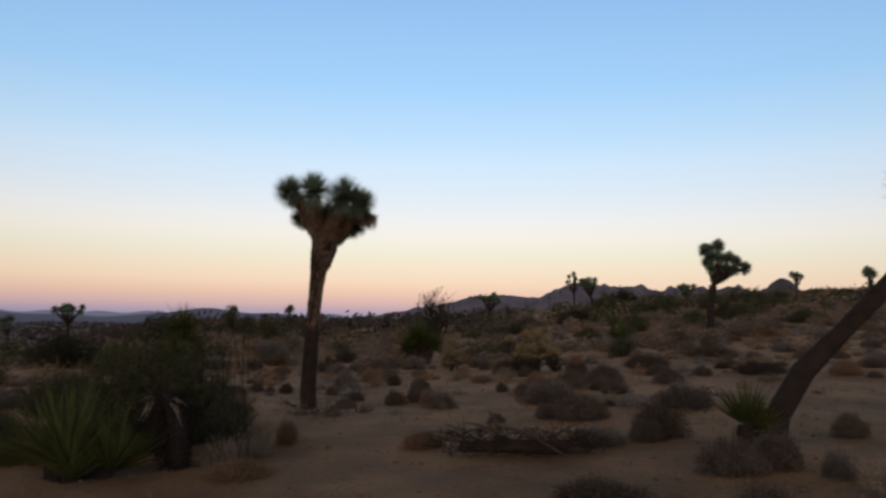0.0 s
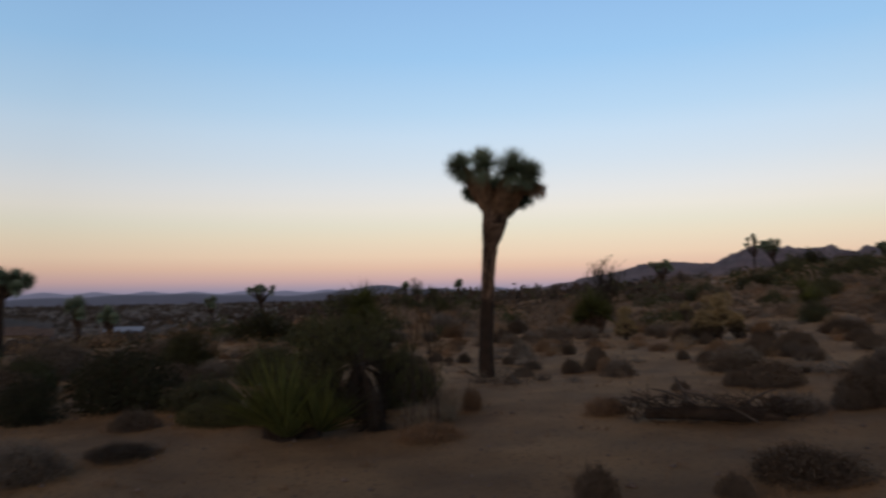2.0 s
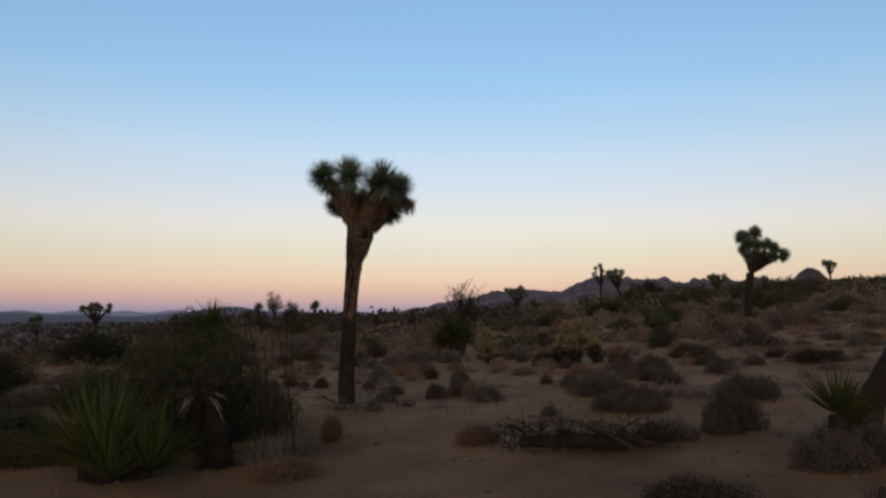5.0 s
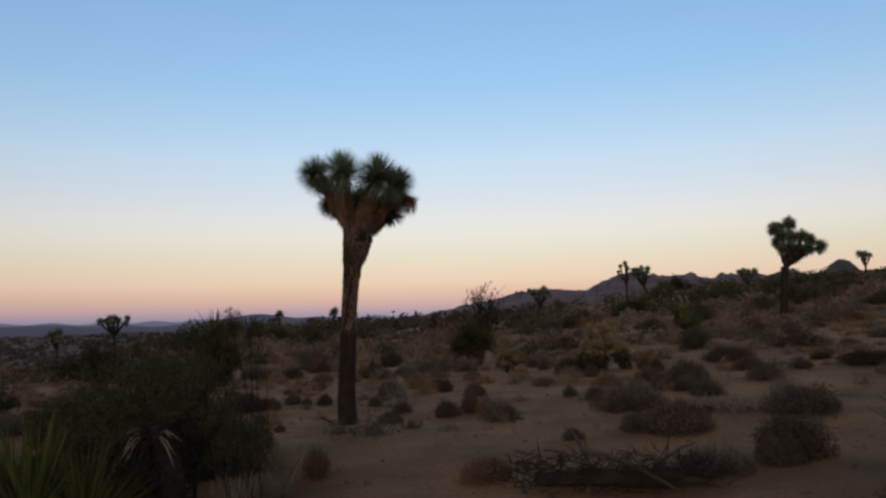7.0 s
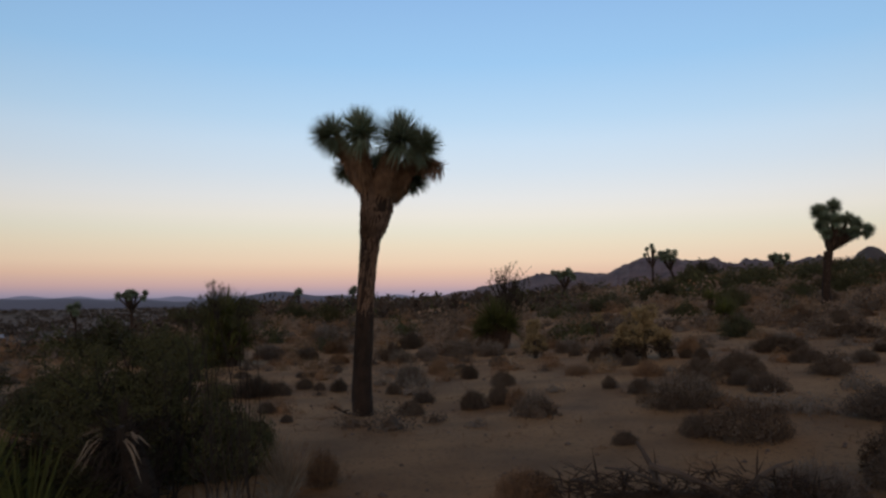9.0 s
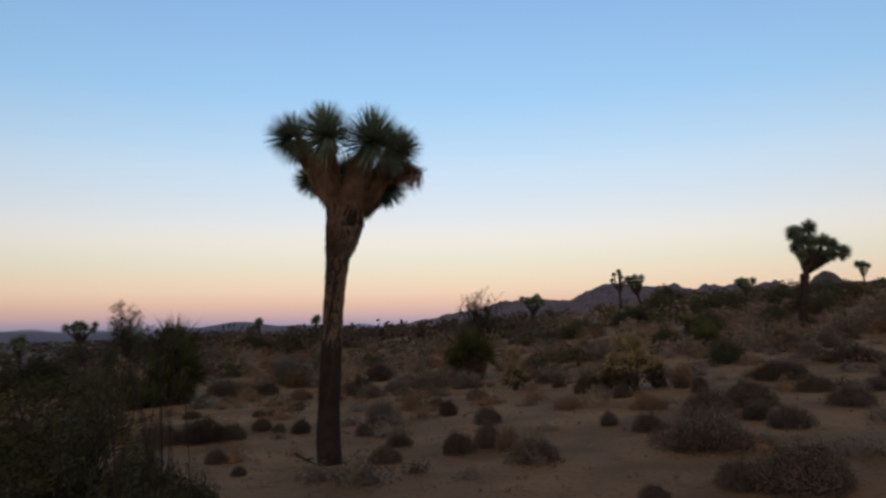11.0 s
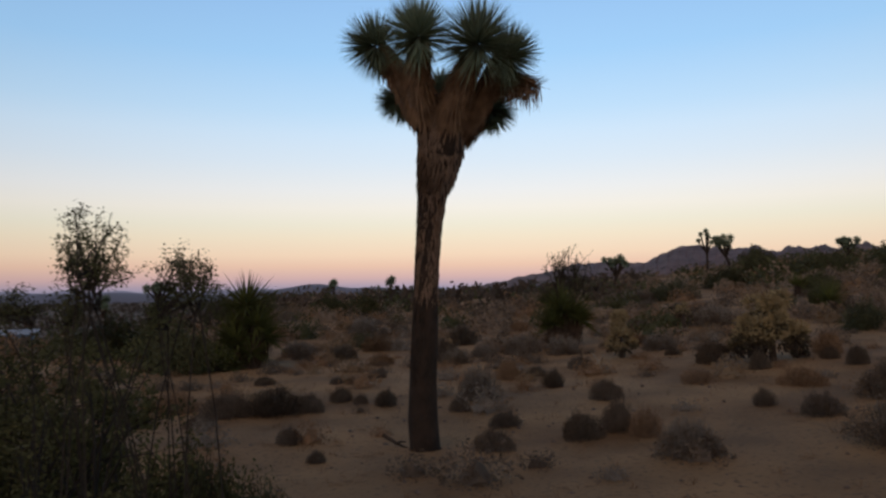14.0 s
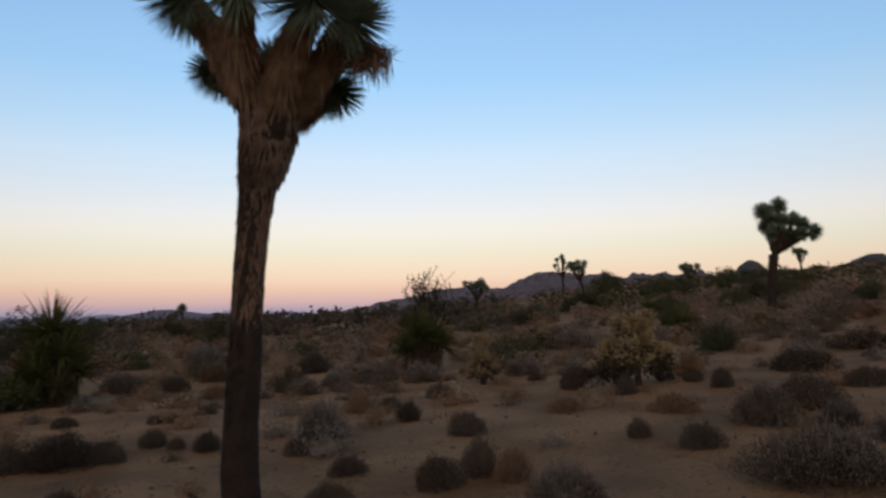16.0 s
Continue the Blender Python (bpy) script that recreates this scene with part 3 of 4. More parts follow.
joshua((5.55, 9.25, g(5.55, 9.25) - 0.03), [(0, 0, -0.05), (0.1, 0.02, 0.35), (0.42, 0.1, 0.78), (0.92, 0.2, 1.22), (1.45, 0.32, 1.68), (1.85, 0.4, 2.05)], [0.145, 0.12, 0.108, 0.1, 0.1, 0.12],
       [((1.75, 0.38, 1.98), (2.1, 0.4, 2.2), (2.35, 0.45, 2.55), (0.8, 0.1, 0.7), 0.4), ((1.7, 0.38, 1.95), (1.9, 0.45, 2.4), (2.0, 0.5, 2.8), (0.1, 0.3, 1), 0.4), ((1.75, 0.38, 1.95), (2.1, 0.6, 2.0), (2.4, 0.75, 2.2), (0.9, 0.4, 0.2), 0.36)],
       q3, "dark leaning Joshua tree trunk slanting over the scrub", leaves=150, shag=0, sides=12, skirts=60, limb=0.8)


# ---- yuccas ----
def yucca(x, y, heads, seed, label, width=0.034, count=110, dead=60, cone=1.12):
    """Heads: (dx, dy, stem height, leaf length, lean)."""
    q = random.Random(seed)
    e = empty("mojave_yucca", (x, y, g(x, y) - 0.02))
    for dx, dy, h, ln, lx in heads:
        s = Shape().tube([(dx * 0.5, dy * 0.5, -0.05), (dx * 0.8, dy * 0.8, h * 0.5), (dx, dy, h)], [0.1, 0.09, 0.08], 8, 0.15, q)
        part("stem", s, M_bark, e)
        axis = Vector((lx, 0, 1)).normalized()
        s = Shape()
        for i in range(count):
            th = math.acos(1 - cone * (i + 0.5) / count) + q.gauss(0, 0.1)
            d = around(axis, th, i * 2.39996 + q.gauss(0, 0.35))
            s.blade(Vector((dx, dy, h)) + d * 0.05, d, ln * q.uniform(0.55, 1.1), width * q.uniform(0.8, 1.2), droop=max(0, th - 0.9) * 0.2)
        part("leaf_rosette", s, M_yucca, e)
        if dead:
            s = skirt([(dx * 0.6, dy * 0.6, 0.05), (dx, dy, h)], [0.1, 0.12], dead, min(ln * 0.55, h + 0.1), q, width * 0.6, 0.7)
            part("dead_leaf_skirt", s, M_shag if h > 0.4 else M_chollad, e, "brown dead leaves hanging round the stem", kind="stuff")
    return tagged(e, label, "yucca", "yuccas")


yucca(-1.12, 8.5, [(0, 0, 0.12, 0.84, -0.3), (0.34, 0.1, 0.08, 0.62, 0.25), (-0.22, 0.2, 0.12, 0.74, -0.55), (0.1, -0.12, 0.05, 0.45, 0.0)], 51, "yellow-green Mojave yucca clump beside the sandy path", count=105, dead=60, width=0.024, cone=0.5)
yucca(-4.7, 21.0, [(0, 0, 1.22, 0.76, 0.05), (-0.2, 0.15, 0.9, 0.6, -0.45), (0.22, -0.1, 0.85, 0.6, 0.4), (-0.12, -0.15, 0.52, 0.58, -0.25), (0.15, -0.12, 0.3, 0.55, 0.35), (-0.2, 0.0, 0.22, 0.5, -0.5), (0.36, 0.05, 0.6, 0.5, 0.5), (-0.34, 0.1, 0.62, 0.5, -0.5)], 52, "tall shaggy Mojave yucca with a fan of stiff leaves", count=120, dead=110)
yucca(-5.1, 20.55, [(0, 0, 0.12, 0.55, -0.2), (0.2, 0.1, 0.1, 0.45, 0.3)], 57, "low green yucca beside the tall shaggy one", count=100, dead=30)
yucca(1.42, 23.8, [(0, 0, 0.76, 0.8, 0.0), (0.32, 0.15, 0.6, 0.6, 0.45), (-0.2, -0.1, 0.5, 0.55, -0.4)], 53, "green Mojave yucca on a dark stump of dead leaves", count=170, dead=260)
yucca(5.2, 8.95, [(0, 0, 0.28, 0.42, -0.1), (0.14, 0.08, 0.2, 0.34, 0.2)], 54, "small green yucca at the foot of the leaning tree", width=0.022, count=110, dead=40, cone=0.45)
yucca(8.3, 27.5, [(0, 0, 0.35, 0.6, 0.0)], 55, "green yucca on the slope", count=110, dead=50)
yucca(9.6, 34.0, [(0, 0, 0.5, 0.6, 0.1)], 56, "green yucca on the slope", count=90, dead=50)

# a fallen yucca head with bleached leaves beside the green clump
q4 = random.Random(61)
e = empty("dead_yucca", (-0.46, 9.0, g(-0.46, 9.0) - 0.02))
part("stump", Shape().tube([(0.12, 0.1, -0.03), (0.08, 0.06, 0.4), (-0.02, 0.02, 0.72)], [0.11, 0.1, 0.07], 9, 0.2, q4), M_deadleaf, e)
s = Shape()
for i in range(15):
    d = around((-0.6, -0.3, -0.1), abs(q4.gauss(0, 0.55)), q4.uniform(0, 6.28))
    s.blade(Vector((-0.06, -0.02, 0.7)) + d * 0.06, d, q4.uniform(0.1, 0.26), 0.011, droop=q4.uniform(0.4, 1.1))
for i in range(5):
    d = around((0.7, -0.4, 0.3), abs(q4.gauss(0, 0.3)), q4.uniform(0, 6.28))
    s.blade(Vector((0.02, -0.04, 0.68)) + d * 0.06, d, q4.uniform(0.18, 0.3), 0.018, droop=0.5)
part("bleached_leaf_head", s, M_straw, e, "bleached drooping dead leaves", kind="stuff")
s = Shape()
for i in range(900):
    z = q4.uniform(0.0, 0.74)
    d = around((0, 0, 1), math.pi / 2 + q4.gauss(0.1, 0.6), q4.uniform(0, 6.28))
    s.blade(Vector((0.1 - 0.15 * z, 0.08 - 0.08 * z, z)) + d * q4.uniform(0.04, 0.14), d, q4.uniform(0.08, 0.24), 0.013, droop=q4.uniform(-0.3, 0.6))
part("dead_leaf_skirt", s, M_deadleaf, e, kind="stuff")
tagged(e, "dead yucca stump with bleached drooping leaves", "dead yucca")


# ---- shrubs: built once by kind, then copied ----
def shrub(name, leafmat, seed, stems, leaves, leafsize, shape="dome", twigmat=None, tipmat=None):
    """A shrub one metre wide and about 0.6 m high; stems fan out from the root and carry small leaves; tipmat: dry pale tips over the dark core."""
    q = random.Random(seed)
    e = empty(name, (0, -40, g(0, -40)))
    st, lf, tips = Shape(), Shape(), Shape()
    for i in range(stems):
        t, u = q.uniform(0, 2 * math.pi), math.sqrt(q.random())
        hmax = 0.6 * (1 - 0.5 * u * u) * q.uniform(0.62, 1.12) if shape == "dome" else 0.6 * q.uniform(0.6, 1.1)
        rad = 0.47 * u * q.uniform(0.7, 1.22)
        hmax *= 1.0 if u < 0.8 or q.random() < 0.5 else q.uniform(0.25, 0.8)
        tip = Vector((rad * math.cos(t), rad * math.sin(t), hmax))
        root = Vector((0.07 * math.cos(t) * u, 0.07 * math.sin(t) * u, -0.03))
        bend = Vector((tip.x * 0.18, tip.y * 0.18, -0.04)) if shape == "dome" else Vector((0, 0, 0))
        pts = curve_pts(root, tip, bend, 4)
        st.tube(pts, [0.008, 0.0065, 0.005, 0.004, 0.002], 3, 0, None, False)
        n = max(1, leaves // stems)
        for k in range(n):
            w = 0.3 + 0.72 * q.random() ** 0.7 if shape == "dome" else 0.35 + 0.7 * q.random()
            w = min(w, 0.999) * 4
            p = pts[int(w)].lerp(pts[min(int(w) + 1, 4)], w - int(w))
            p = p + Vector((q.gauss(0, 0.036), q.gauss(0, 0.036), q.gauss(-0.008, 0.036)))
            p.z = max(p.z, 0.01)
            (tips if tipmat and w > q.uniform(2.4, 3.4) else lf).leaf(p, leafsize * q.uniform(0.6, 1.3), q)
        if tipmat and u < 0.95:
            for k in range(3):
                tips.blade(tip - Vector((0, 0, 0.02)), Vector((tip.x * 0.5 + q.gauss(0, 0.25), tip.y * 0.5 + q.gauss(0, 0.25), 0.9)), q.uniform(0.05, 0.13), 0.006)
    if shape == "dome":
        for k in range(leaves * 3 // 5):
            t, r = q.uniform(0, 2 * math.pi), math.sqrt(q.random())
            z = 0.5 * (1 - 0.62 * r ** 3) * q.random() ** 0.8
            p = Vector((0.5 * r * math.cos(t), 0.5 * r * math.sin(t), max(0.01, z)))
            p *= 1 + 0.14 * math.sin(3 * t + seed) * r
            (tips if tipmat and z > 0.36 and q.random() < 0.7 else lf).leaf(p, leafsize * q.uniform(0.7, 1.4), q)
    part("twigwork", st, twigmat or M_twig, e, kind="stuff")
    part("foliage", lf, leafmat, e, kind="stuff")
    if tipmat:
        part("dry_crown", tips, tipmat, e, "pale grey dry tips", kind="stuff")
    return e


def creosote(x, y, w, h, seed, n, label, leaf=0.012, dense=26, thick=1.0):
    """A tall airy bush: crooked stems that fork twice and end in sprays of tiny leaves."""
    q = random.Random(seed)
    e = empty("creosote_bush", (x, y, g(x, y) - 0.02))
    st, lf = Shape(), Shape()
    for i in range(n):
        t, u = q.uniform(0, 6.283), q.random() ** 0.7
        a = Vector((0.06 * math.cos(t), 0.06 * math.sin(t), 0))
        b = Vector((w * 0.36 * u * math.cos(t), w * 0.36 * u * math.sin(t), h * q.uniform(0.32, 0.64) * (1 - 0.3 * u * u)))
        st.tube(curve_pts(a, b, (q.gauss(0, 0.05), q.gauss(0, 0.05), 0), 4), [thick * v for v in (0.008, 0.007, 0.006, 0.006, 0.005)], 4, 0, None, False)
        for k in range(4):
            c = b + Vector((q.gauss(0, 0.13) * w + b.x * 0.3, q.gauss(0, 0.13) * w + b.y * 0.3, h * q.uniform(0.05, 0.32)))
            st.tube(curve_pts(b, c, (q.gauss(0, 0.02), q.gauss(0, 0.02), 0.01), 3), [thick * v for v in (0.008, 0.006, 0.005, 0.003)], 3, 0, None, False)
            for m in range(3):
                d = c + Vector((q.gauss(0, 0.07) * w, q.gauss(0, 0.07) * w, h * q.uniform(-0.02, 0.12)))
                st.tube([c, d], [0.004 * thick, 0.002 * thick], 3, 0, None, False)
                for o in range(dense):
                    lf.leaf(c.lerp(d, 1 - 0.75 * q.random() ** 1.5) + Vector((q.gauss(0, 0.026), q.gauss(0, 0.026), q.gauss(0, 0.022))), leaf * q.uniform(0.6, 1.4), q)
    part("twigwork", st, M_deadleaf, e, kind="stuff")
    part("foliage", lf, M_creosote, e, kind="stuff")
    return tagged(e, label, "creosote bush", "creosote bushes")


def sprig(x, y, zc, w, h, seed, label, stems=5):
    """A few thin stems that rise bare and fork into small airy tufts of tiny leaves."""
    q = random.Random(seed)
    e = empty("creosote_bush", (x, y, g(x, y) - 0.02))
    c = Vector((0, 0, zc - g(x, y)))
    st, lf = Shape(), Shape()
    for i in range(stems):
        neck = c + Vector((q.gauss(0, 0.2 * w), q.gauss(0, 0.2 * w), -h * q.uniform(0.2, 0.65)))
        foot = Vector((q.gauss(0.03, 0.08), q.gauss(0.08, 0.06), 0))
        st.tube(curve_pts(foot, neck, (q.gauss(0, 0.07), q.gauss(0, 0.07), 0), 6), [0.0035, 0.003, 0.003, 0.003, 0.0025, 0.002, 0.002], 4, 0, None, False)
        for k in range(6):
            t, u = q.uniform(0, 6.283), q.uniform(-0.6, 1)
            m = math.sqrt(max(0.05, 1 - u * u)) * q.uniform(0.3, 1.0)
            d = c + Vector((0.5 * w * m * math.cos(t), 0.5 * w * m * math.sin(t), 0.5 * h * u))
            st.tube(curve_pts(neck, d, (q.gauss(0, 0.01), q.gauss(0, 0.01), 0), 3), [0.0022, 0.002, 0.0015, 0.001], 3, 0, None, False)
            for o in range(5):
                tuft = neck.lerp(d, q.uniform(0.6, 1.0)) + Vector((q.gauss(0, 0.012), q.gauss(0, 0.012), q.gauss(0, 0.012)))
                for z in range(18):
                    lf.leaf(tuft + Vector((q.gauss(0, 0.009), q.gauss(0, 0.009), q.gauss(0, 0.008))), 0.0036 * q.uniform(0.6, 1.4), q)
    part("twigwork", st, M_deadleaf, e, kind="stuff")
    part("foliage", lf, M_greenleaf, e, kind="stuff")
    return tagged(e, label, "creosote bush", "creosote bushes")


PROTO = {}
for nm, m, sd, ns, nl, sz, sh in (("grey", M_darkleaf, 1, 240, 11000, 0.0115, "dome"), ("grey_b", M_darkleaf, 2, 230, 10800, 0.012, "dome"), ("dark", M_darkleaf, 3, 190, 8200, 0.016, "dome"), ("dark_b", M_darkleaf, 4, 180, 8000, 0.0165, "dome"),
                              ("brown", M_brownleaf, 5, 180, 7000, 0.015, "dome"), ("gold", M_gold, 6, 110, 2600, 0.018, "wisp"), ("green", M_greenleaf, 7, 170, 8000, 0.0165, "dome"),
                              ("grey_far", M_darkleaf, 11, 60, 2800, 0.025, "dome"), ("dark_far", M_darkleaf, 12, 60, 2800, 0.025, "dome"), ("brown_far", M_brownleaf, 13, 60, 2800, 0.025, "dome"), ("green_far", M_greenleaf, 14, 60, 2800, 0.025, "dome"),
                              ("deep", M_deepleaf, 8, 120, 6500, 0.016, "dome"), ("twig", M_straw, 9, 120, 250, 0.012, "wisp")):
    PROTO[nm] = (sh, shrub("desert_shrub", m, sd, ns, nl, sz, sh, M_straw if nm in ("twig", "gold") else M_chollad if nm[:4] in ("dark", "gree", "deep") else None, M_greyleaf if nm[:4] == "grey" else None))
LABEL = {"grey": "low dark shrub with pale grey dry tips", "dark": "low dark blackbrush shrub on sand", "brown": "low russet dry shrub on sand", "gold": "pale straw-coloured wispy shrub",
         "green": "dense dark green desert bush", "deep": "rounded almost black-green bush on sand", "twig": "bleached leafless twiggy shrub"}
used = set()
COUNT = 0


def put(kind, x, y, w, h, rz=None):
    global COUNT
    COUNT += 1
    key = kind
    if y > 19.5 and kind in ("grey", "dark", "brown", "green"):
        key = kind + "_far"
    elif kind in ("grey", "dark") and COUNT % 2:
        key = kind + "_b"
    src = PROTO[key][1]
    q = random.Random(COUNT)
    m = Matrix.LocRotScale((x, y, g(x, y) - 0.015), Euler((0, 0, q.uniform(0, 6.28) if rz is None else rz)), (w * 0.9 * q.uniform(0.9, 1.12), w * 0.9 * q.uniform(0.85, 1.1), h * 0.84 / 0.6))
    if key not in used:
        used.add(key)
        src.matrix_world = m
        src.scale = m.to_scale()
        ob = src
    else:
        s0 = src.scale.copy()
        src.scale = (1, 1, 1)
        ob = copy_thing(src, m)
        src.scale = s0
    return tagged(ob, LABEL[kind], "shrub", "desert shrubs")


# beside and beyond the main tree: x, y, width, height
for x, y, w, h in ((4.48, 9.84, 0.42, 0.33), (4.75, 8.16, 0.6, 0.4), (5.2, 8.3, 0.55, 0.42), (6.66, 9.78, 0.45, 0.36), (-2.26, 7.55, 0.7, 0.18), (2.02, 6.55, 0.34, 0.3), (2.9, 6.7, 0.28, 0.2), (4.25, 6.3, 0.65, 0.45), (3.45, 7.15, 0.9, 0.3), (2.08, 9.98, 0.45, 0.2), (4.7, 10.1, 0.7, 0.5)):
    put("dark", x, y, w, h)
for x, y, w, h in ((4.91, 39.56, 1.9, 0.7), (-4.49, 23.38, 0.9, 0.5), (3.93, 9.76, 0.75, 0.26), (5.5, 7.84, 0.35, 0.28), (-2.66, 6.74, 0.9, 0.38)):
    put("grey", x, y, w, h)
for x, y, w, h in ((-6.61, 27.56, 1.0, 0.48), (2.01, 9.86, 0.52, 0.26), (0.45, 10.4, 0.3, 0.4), (0.4, 8.6, 0.7, 0.22)):
    put("brown", x, y, w, h)
for x, y, w, h in ((5.51, 7.27, 0.42, 0.34),):
    put("gold", x, y, w, h)
for x, y, w, h in ((0.1, 9.2, 0.6, 0.36), (0.3, 9.7, 0.5, 0.3), (0.15, 10.4, 0.8, 0.42), (-0.17, 10.86, 0.6, 0.35)):
    put("twig", x, y, w, h)
for x, y, w, h in ((-6.48, 15.13, 1.3, 1.1), (-9.08, 23.59, 2.1, 1.15), (-6.62, 21.73, 1.6, 1.0), (24.5, 94, 4.0, 2.6), (-9.3, 41.4, 2.0, 1.2), (-1.3, 10.6, 1.2, 0.85), (-3.6, 13.2, 1.4, 0.8), (-15.0, 17.0, 2.4, 1.5), (-12.6, 15.4, 1.8, 1.1), (-7.5, 12.0, 1.0, 0.7), (-5.6, 20.6, 1.5, 0.9)):
    put("green", x, y, w * 1.1, h * 1.05)
for x, y, w, h in ((-1.9, 10.3, 1.3, 0.62), (-1.6, 9.5, 0.9, 0.45), (-3.1, 10.3, 1.2, 0.55), (-2.4, 9.3, 0.9, 0.38)):
    put("green", x, y, w, h)
# the scrub round the main tree and up the slope beyond it
for x, y, w, h in ((-2.7, 15.8, 0.75, 0.38), (-2.15, 15.9, 0.9, 0.45), (-1.8, 16.05, 0.5, 0.3), (-2.69, 15.1, 0.38, 0.21), (-1.34, 14.2, 0.31, 0.23), (-1.58, 16.8, 0.34, 0.25), (-1.25, 16.56, 0.23, 0.18), (-0.88, 16.35, 0.33, 0.27), (-1.7, 19.29, 0.36, 0.21), (-1.93, 18.55, 0.23, 0.17), (-2.17, 18.57, 0.29, 0.17), (-0.82, 13.45, 0.2, 0.14), (-1, 25.6, 0.95, 0.62), (0.1, 15.91, 0.29, 0.24), (0.67, 14.97, 0.36, 0.21), (0.64, 13.95, 0.42, 0.24), (0.92, 19.07, 0.34, 0.23), (1.17, 17.65, 0.37, 0.34), (1.62, 19.75, 0.45, 0.29), (1.78, 16.26, 0.47, 0.3), (1.42, 14.34, 0.42, 0.33), (1.76, 14.62, 0.36, 0.4), (3.7, 19.4, 0.76, 0.43), (3.28, 20.78, 0.33, 0.2), (4.05, 18.3, 0.34, 0.34), (3.33, 15.47, 0.28, 0.25), (3.68, 14.9, 0.42, 0.3), (5.21, 18.95, 0.3, 0.24), (5.3, 18.2, 0.36, 0.36), (4.66, 15.67, 0.73, 0.47), (5.42, 16.3, 0.82, 0.47), (5.2, 14.45, 0.56, 0.33), (6.87, 17.49, 0.65, 0.32), (6.54, 15.76, 0.67, 0.34), (7.04, 19.3, 1.1, 0.43), (9.5, 21.7, 1.4, 0.45), (10.64, 25.2, 0.71, 0.5), (4.08, 11.6, 0.85, 0.42), (3.68, 11.8, 0.45, 0.28), (2.97, 11.58, 0.27, 0.17), (4.73, 12.81, 0.23, 0.15), (5.68, 12.29, 0.98, 0.4), (8.74, 16.83, 1.2, 0.34)):
    put("dark", x, y, w, h)
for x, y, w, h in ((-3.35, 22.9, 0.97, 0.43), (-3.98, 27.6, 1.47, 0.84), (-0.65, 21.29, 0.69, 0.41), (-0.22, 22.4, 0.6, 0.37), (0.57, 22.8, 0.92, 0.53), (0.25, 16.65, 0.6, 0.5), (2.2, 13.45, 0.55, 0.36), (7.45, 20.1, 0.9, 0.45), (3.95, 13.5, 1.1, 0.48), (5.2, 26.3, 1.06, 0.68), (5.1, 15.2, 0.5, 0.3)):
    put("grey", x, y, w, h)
for x, y, w, h in ((-2.12, 21.4, 0.57, 0.3), (0.5, 18.8, 0.42, 0.4), (3, 17.3, 0.51, 0.24), (4.13, 16.77, 0.6, 0.3), (5.43, 19.6, 0.53, 0.46), (1.98, 14.36, 0.34, 0.36), (10.5, 27.8, 1, 0.55)):
    put("brown", x, y, w, h)
for x, y, w, h in ((7.43, 23.2, 1.1, 0.74), (9.48, 31.3, 1, 0.85), (7.67, 29.7, 1.05, 0.78), (13.2, 52, 3.0, 2.0), (9.9, 45.2, 3.0, 1.2), (17.07, 51.1, 3.0, 1.5), (15.5, 51.6, 1.8, 1.3), (11, 36, 1.7, 1.0), (20.5, 52, 3.2, 1.6), (22.5, 47, 2.6, 1.2), (18, 43, 2.0, 1.0), (25, 56, 3.4, 1.6), (14.5, 38, 1.6, 0.9), (19, 36, 1.8, 0.9)):
    put("green", x, y, w, h)
for x, y, w, h in ((-7.6, 41.0, 2.1, 1.3), (-1.75, 11.0, 1.2, 0.95), (-1.05, 10.75, 0.8, 0.88), (-0.6, 10.85, 0.8, 0.85), (-0.28, 10.95, 0.42, 0.62), (-1.25, 10.1, 0.8, 0.75)):
    put("green", x, y, w, h)
put("deep", -4.25, 10.2, 1.62, 1.12)
put("deep", -4.85, 9.2, 0.95, 0.75)
for x, y, w, h in ((-6.3, 9.9, 1.1, 0.5), (-7.2, 11.1, 1.3, 0.6), (-6.5, 12.7, 1.2, 0.6), (-8.4, 13.3, 1.5, 0.8), (-5.3, 13.0, 1.0, 0.5), (-5.8, 8.4, 1.0, 0.4), (-9.6, 15.0, 1.5, 0.8), (-10.6, 16.6, 1.3, 0.6), (-8.2, 16.5, 1.4, 0.7), (-3.2, 9.0, 0.6, 0.3), (-9.0, 10.8, 1.4, 0.6)):
    put("dark", x, y, w, h)
sprig(0.19, 8.88, 1.52, 0.19, 0.22, 301, "slim creosote sprig with a small airy top", 6)
sprig(0.3, 9.08, 1.455, 0.16, 0.15, 302, "slim creosote sprig with a small airy top", 5)
for x, z, w, sd in ((0.04, 1.39, 0.12, 310), (0.25, 1.38, 0.09, 311), (-0.1, 1.4, 0.15, 312)):
    sprig(x, 9.05, z, w, 0.11, sd, "low creosote sprig with a tufted top", 2)
creosote(-0.02, 9.5, 0.6, 0.95, 308, 9, "low half-bare creosote bush under the slim sprigs", 0.009, 16)
creosote(-0.78, 9.85, 1.0, 1.4, 303, 17, "creosote bush with open twiggy sides beside the yucca", 0.011, 55)
creosote(-0.5, 9.7, 0.6, 1.36, 309, 8, "creosote bush with thin upright sprays", 0.009, 16)
creosote(-1.25, 10.5, 1.2, 1.36, 304, 20, "creosote bush with sparse upper sprays", 0.012, 60)
creosote(1.78, 32.1, 1.5, 2.75, 305, 20, "bare wispy bush standing above the scrub", 0.026, 7, 2.4)
creosote(-5.9, 22.3, 1.6, 1.75, 306, 14, "creosote bush beside the tall yucca", 0.018, 26)
creosote(-8.5, 30.0, 2.0, 1.7, 307, 14, "far dark creosote bush", 0.024, 26)

# larger bushes up the slope and along its skyline
qf = random.Random(17)
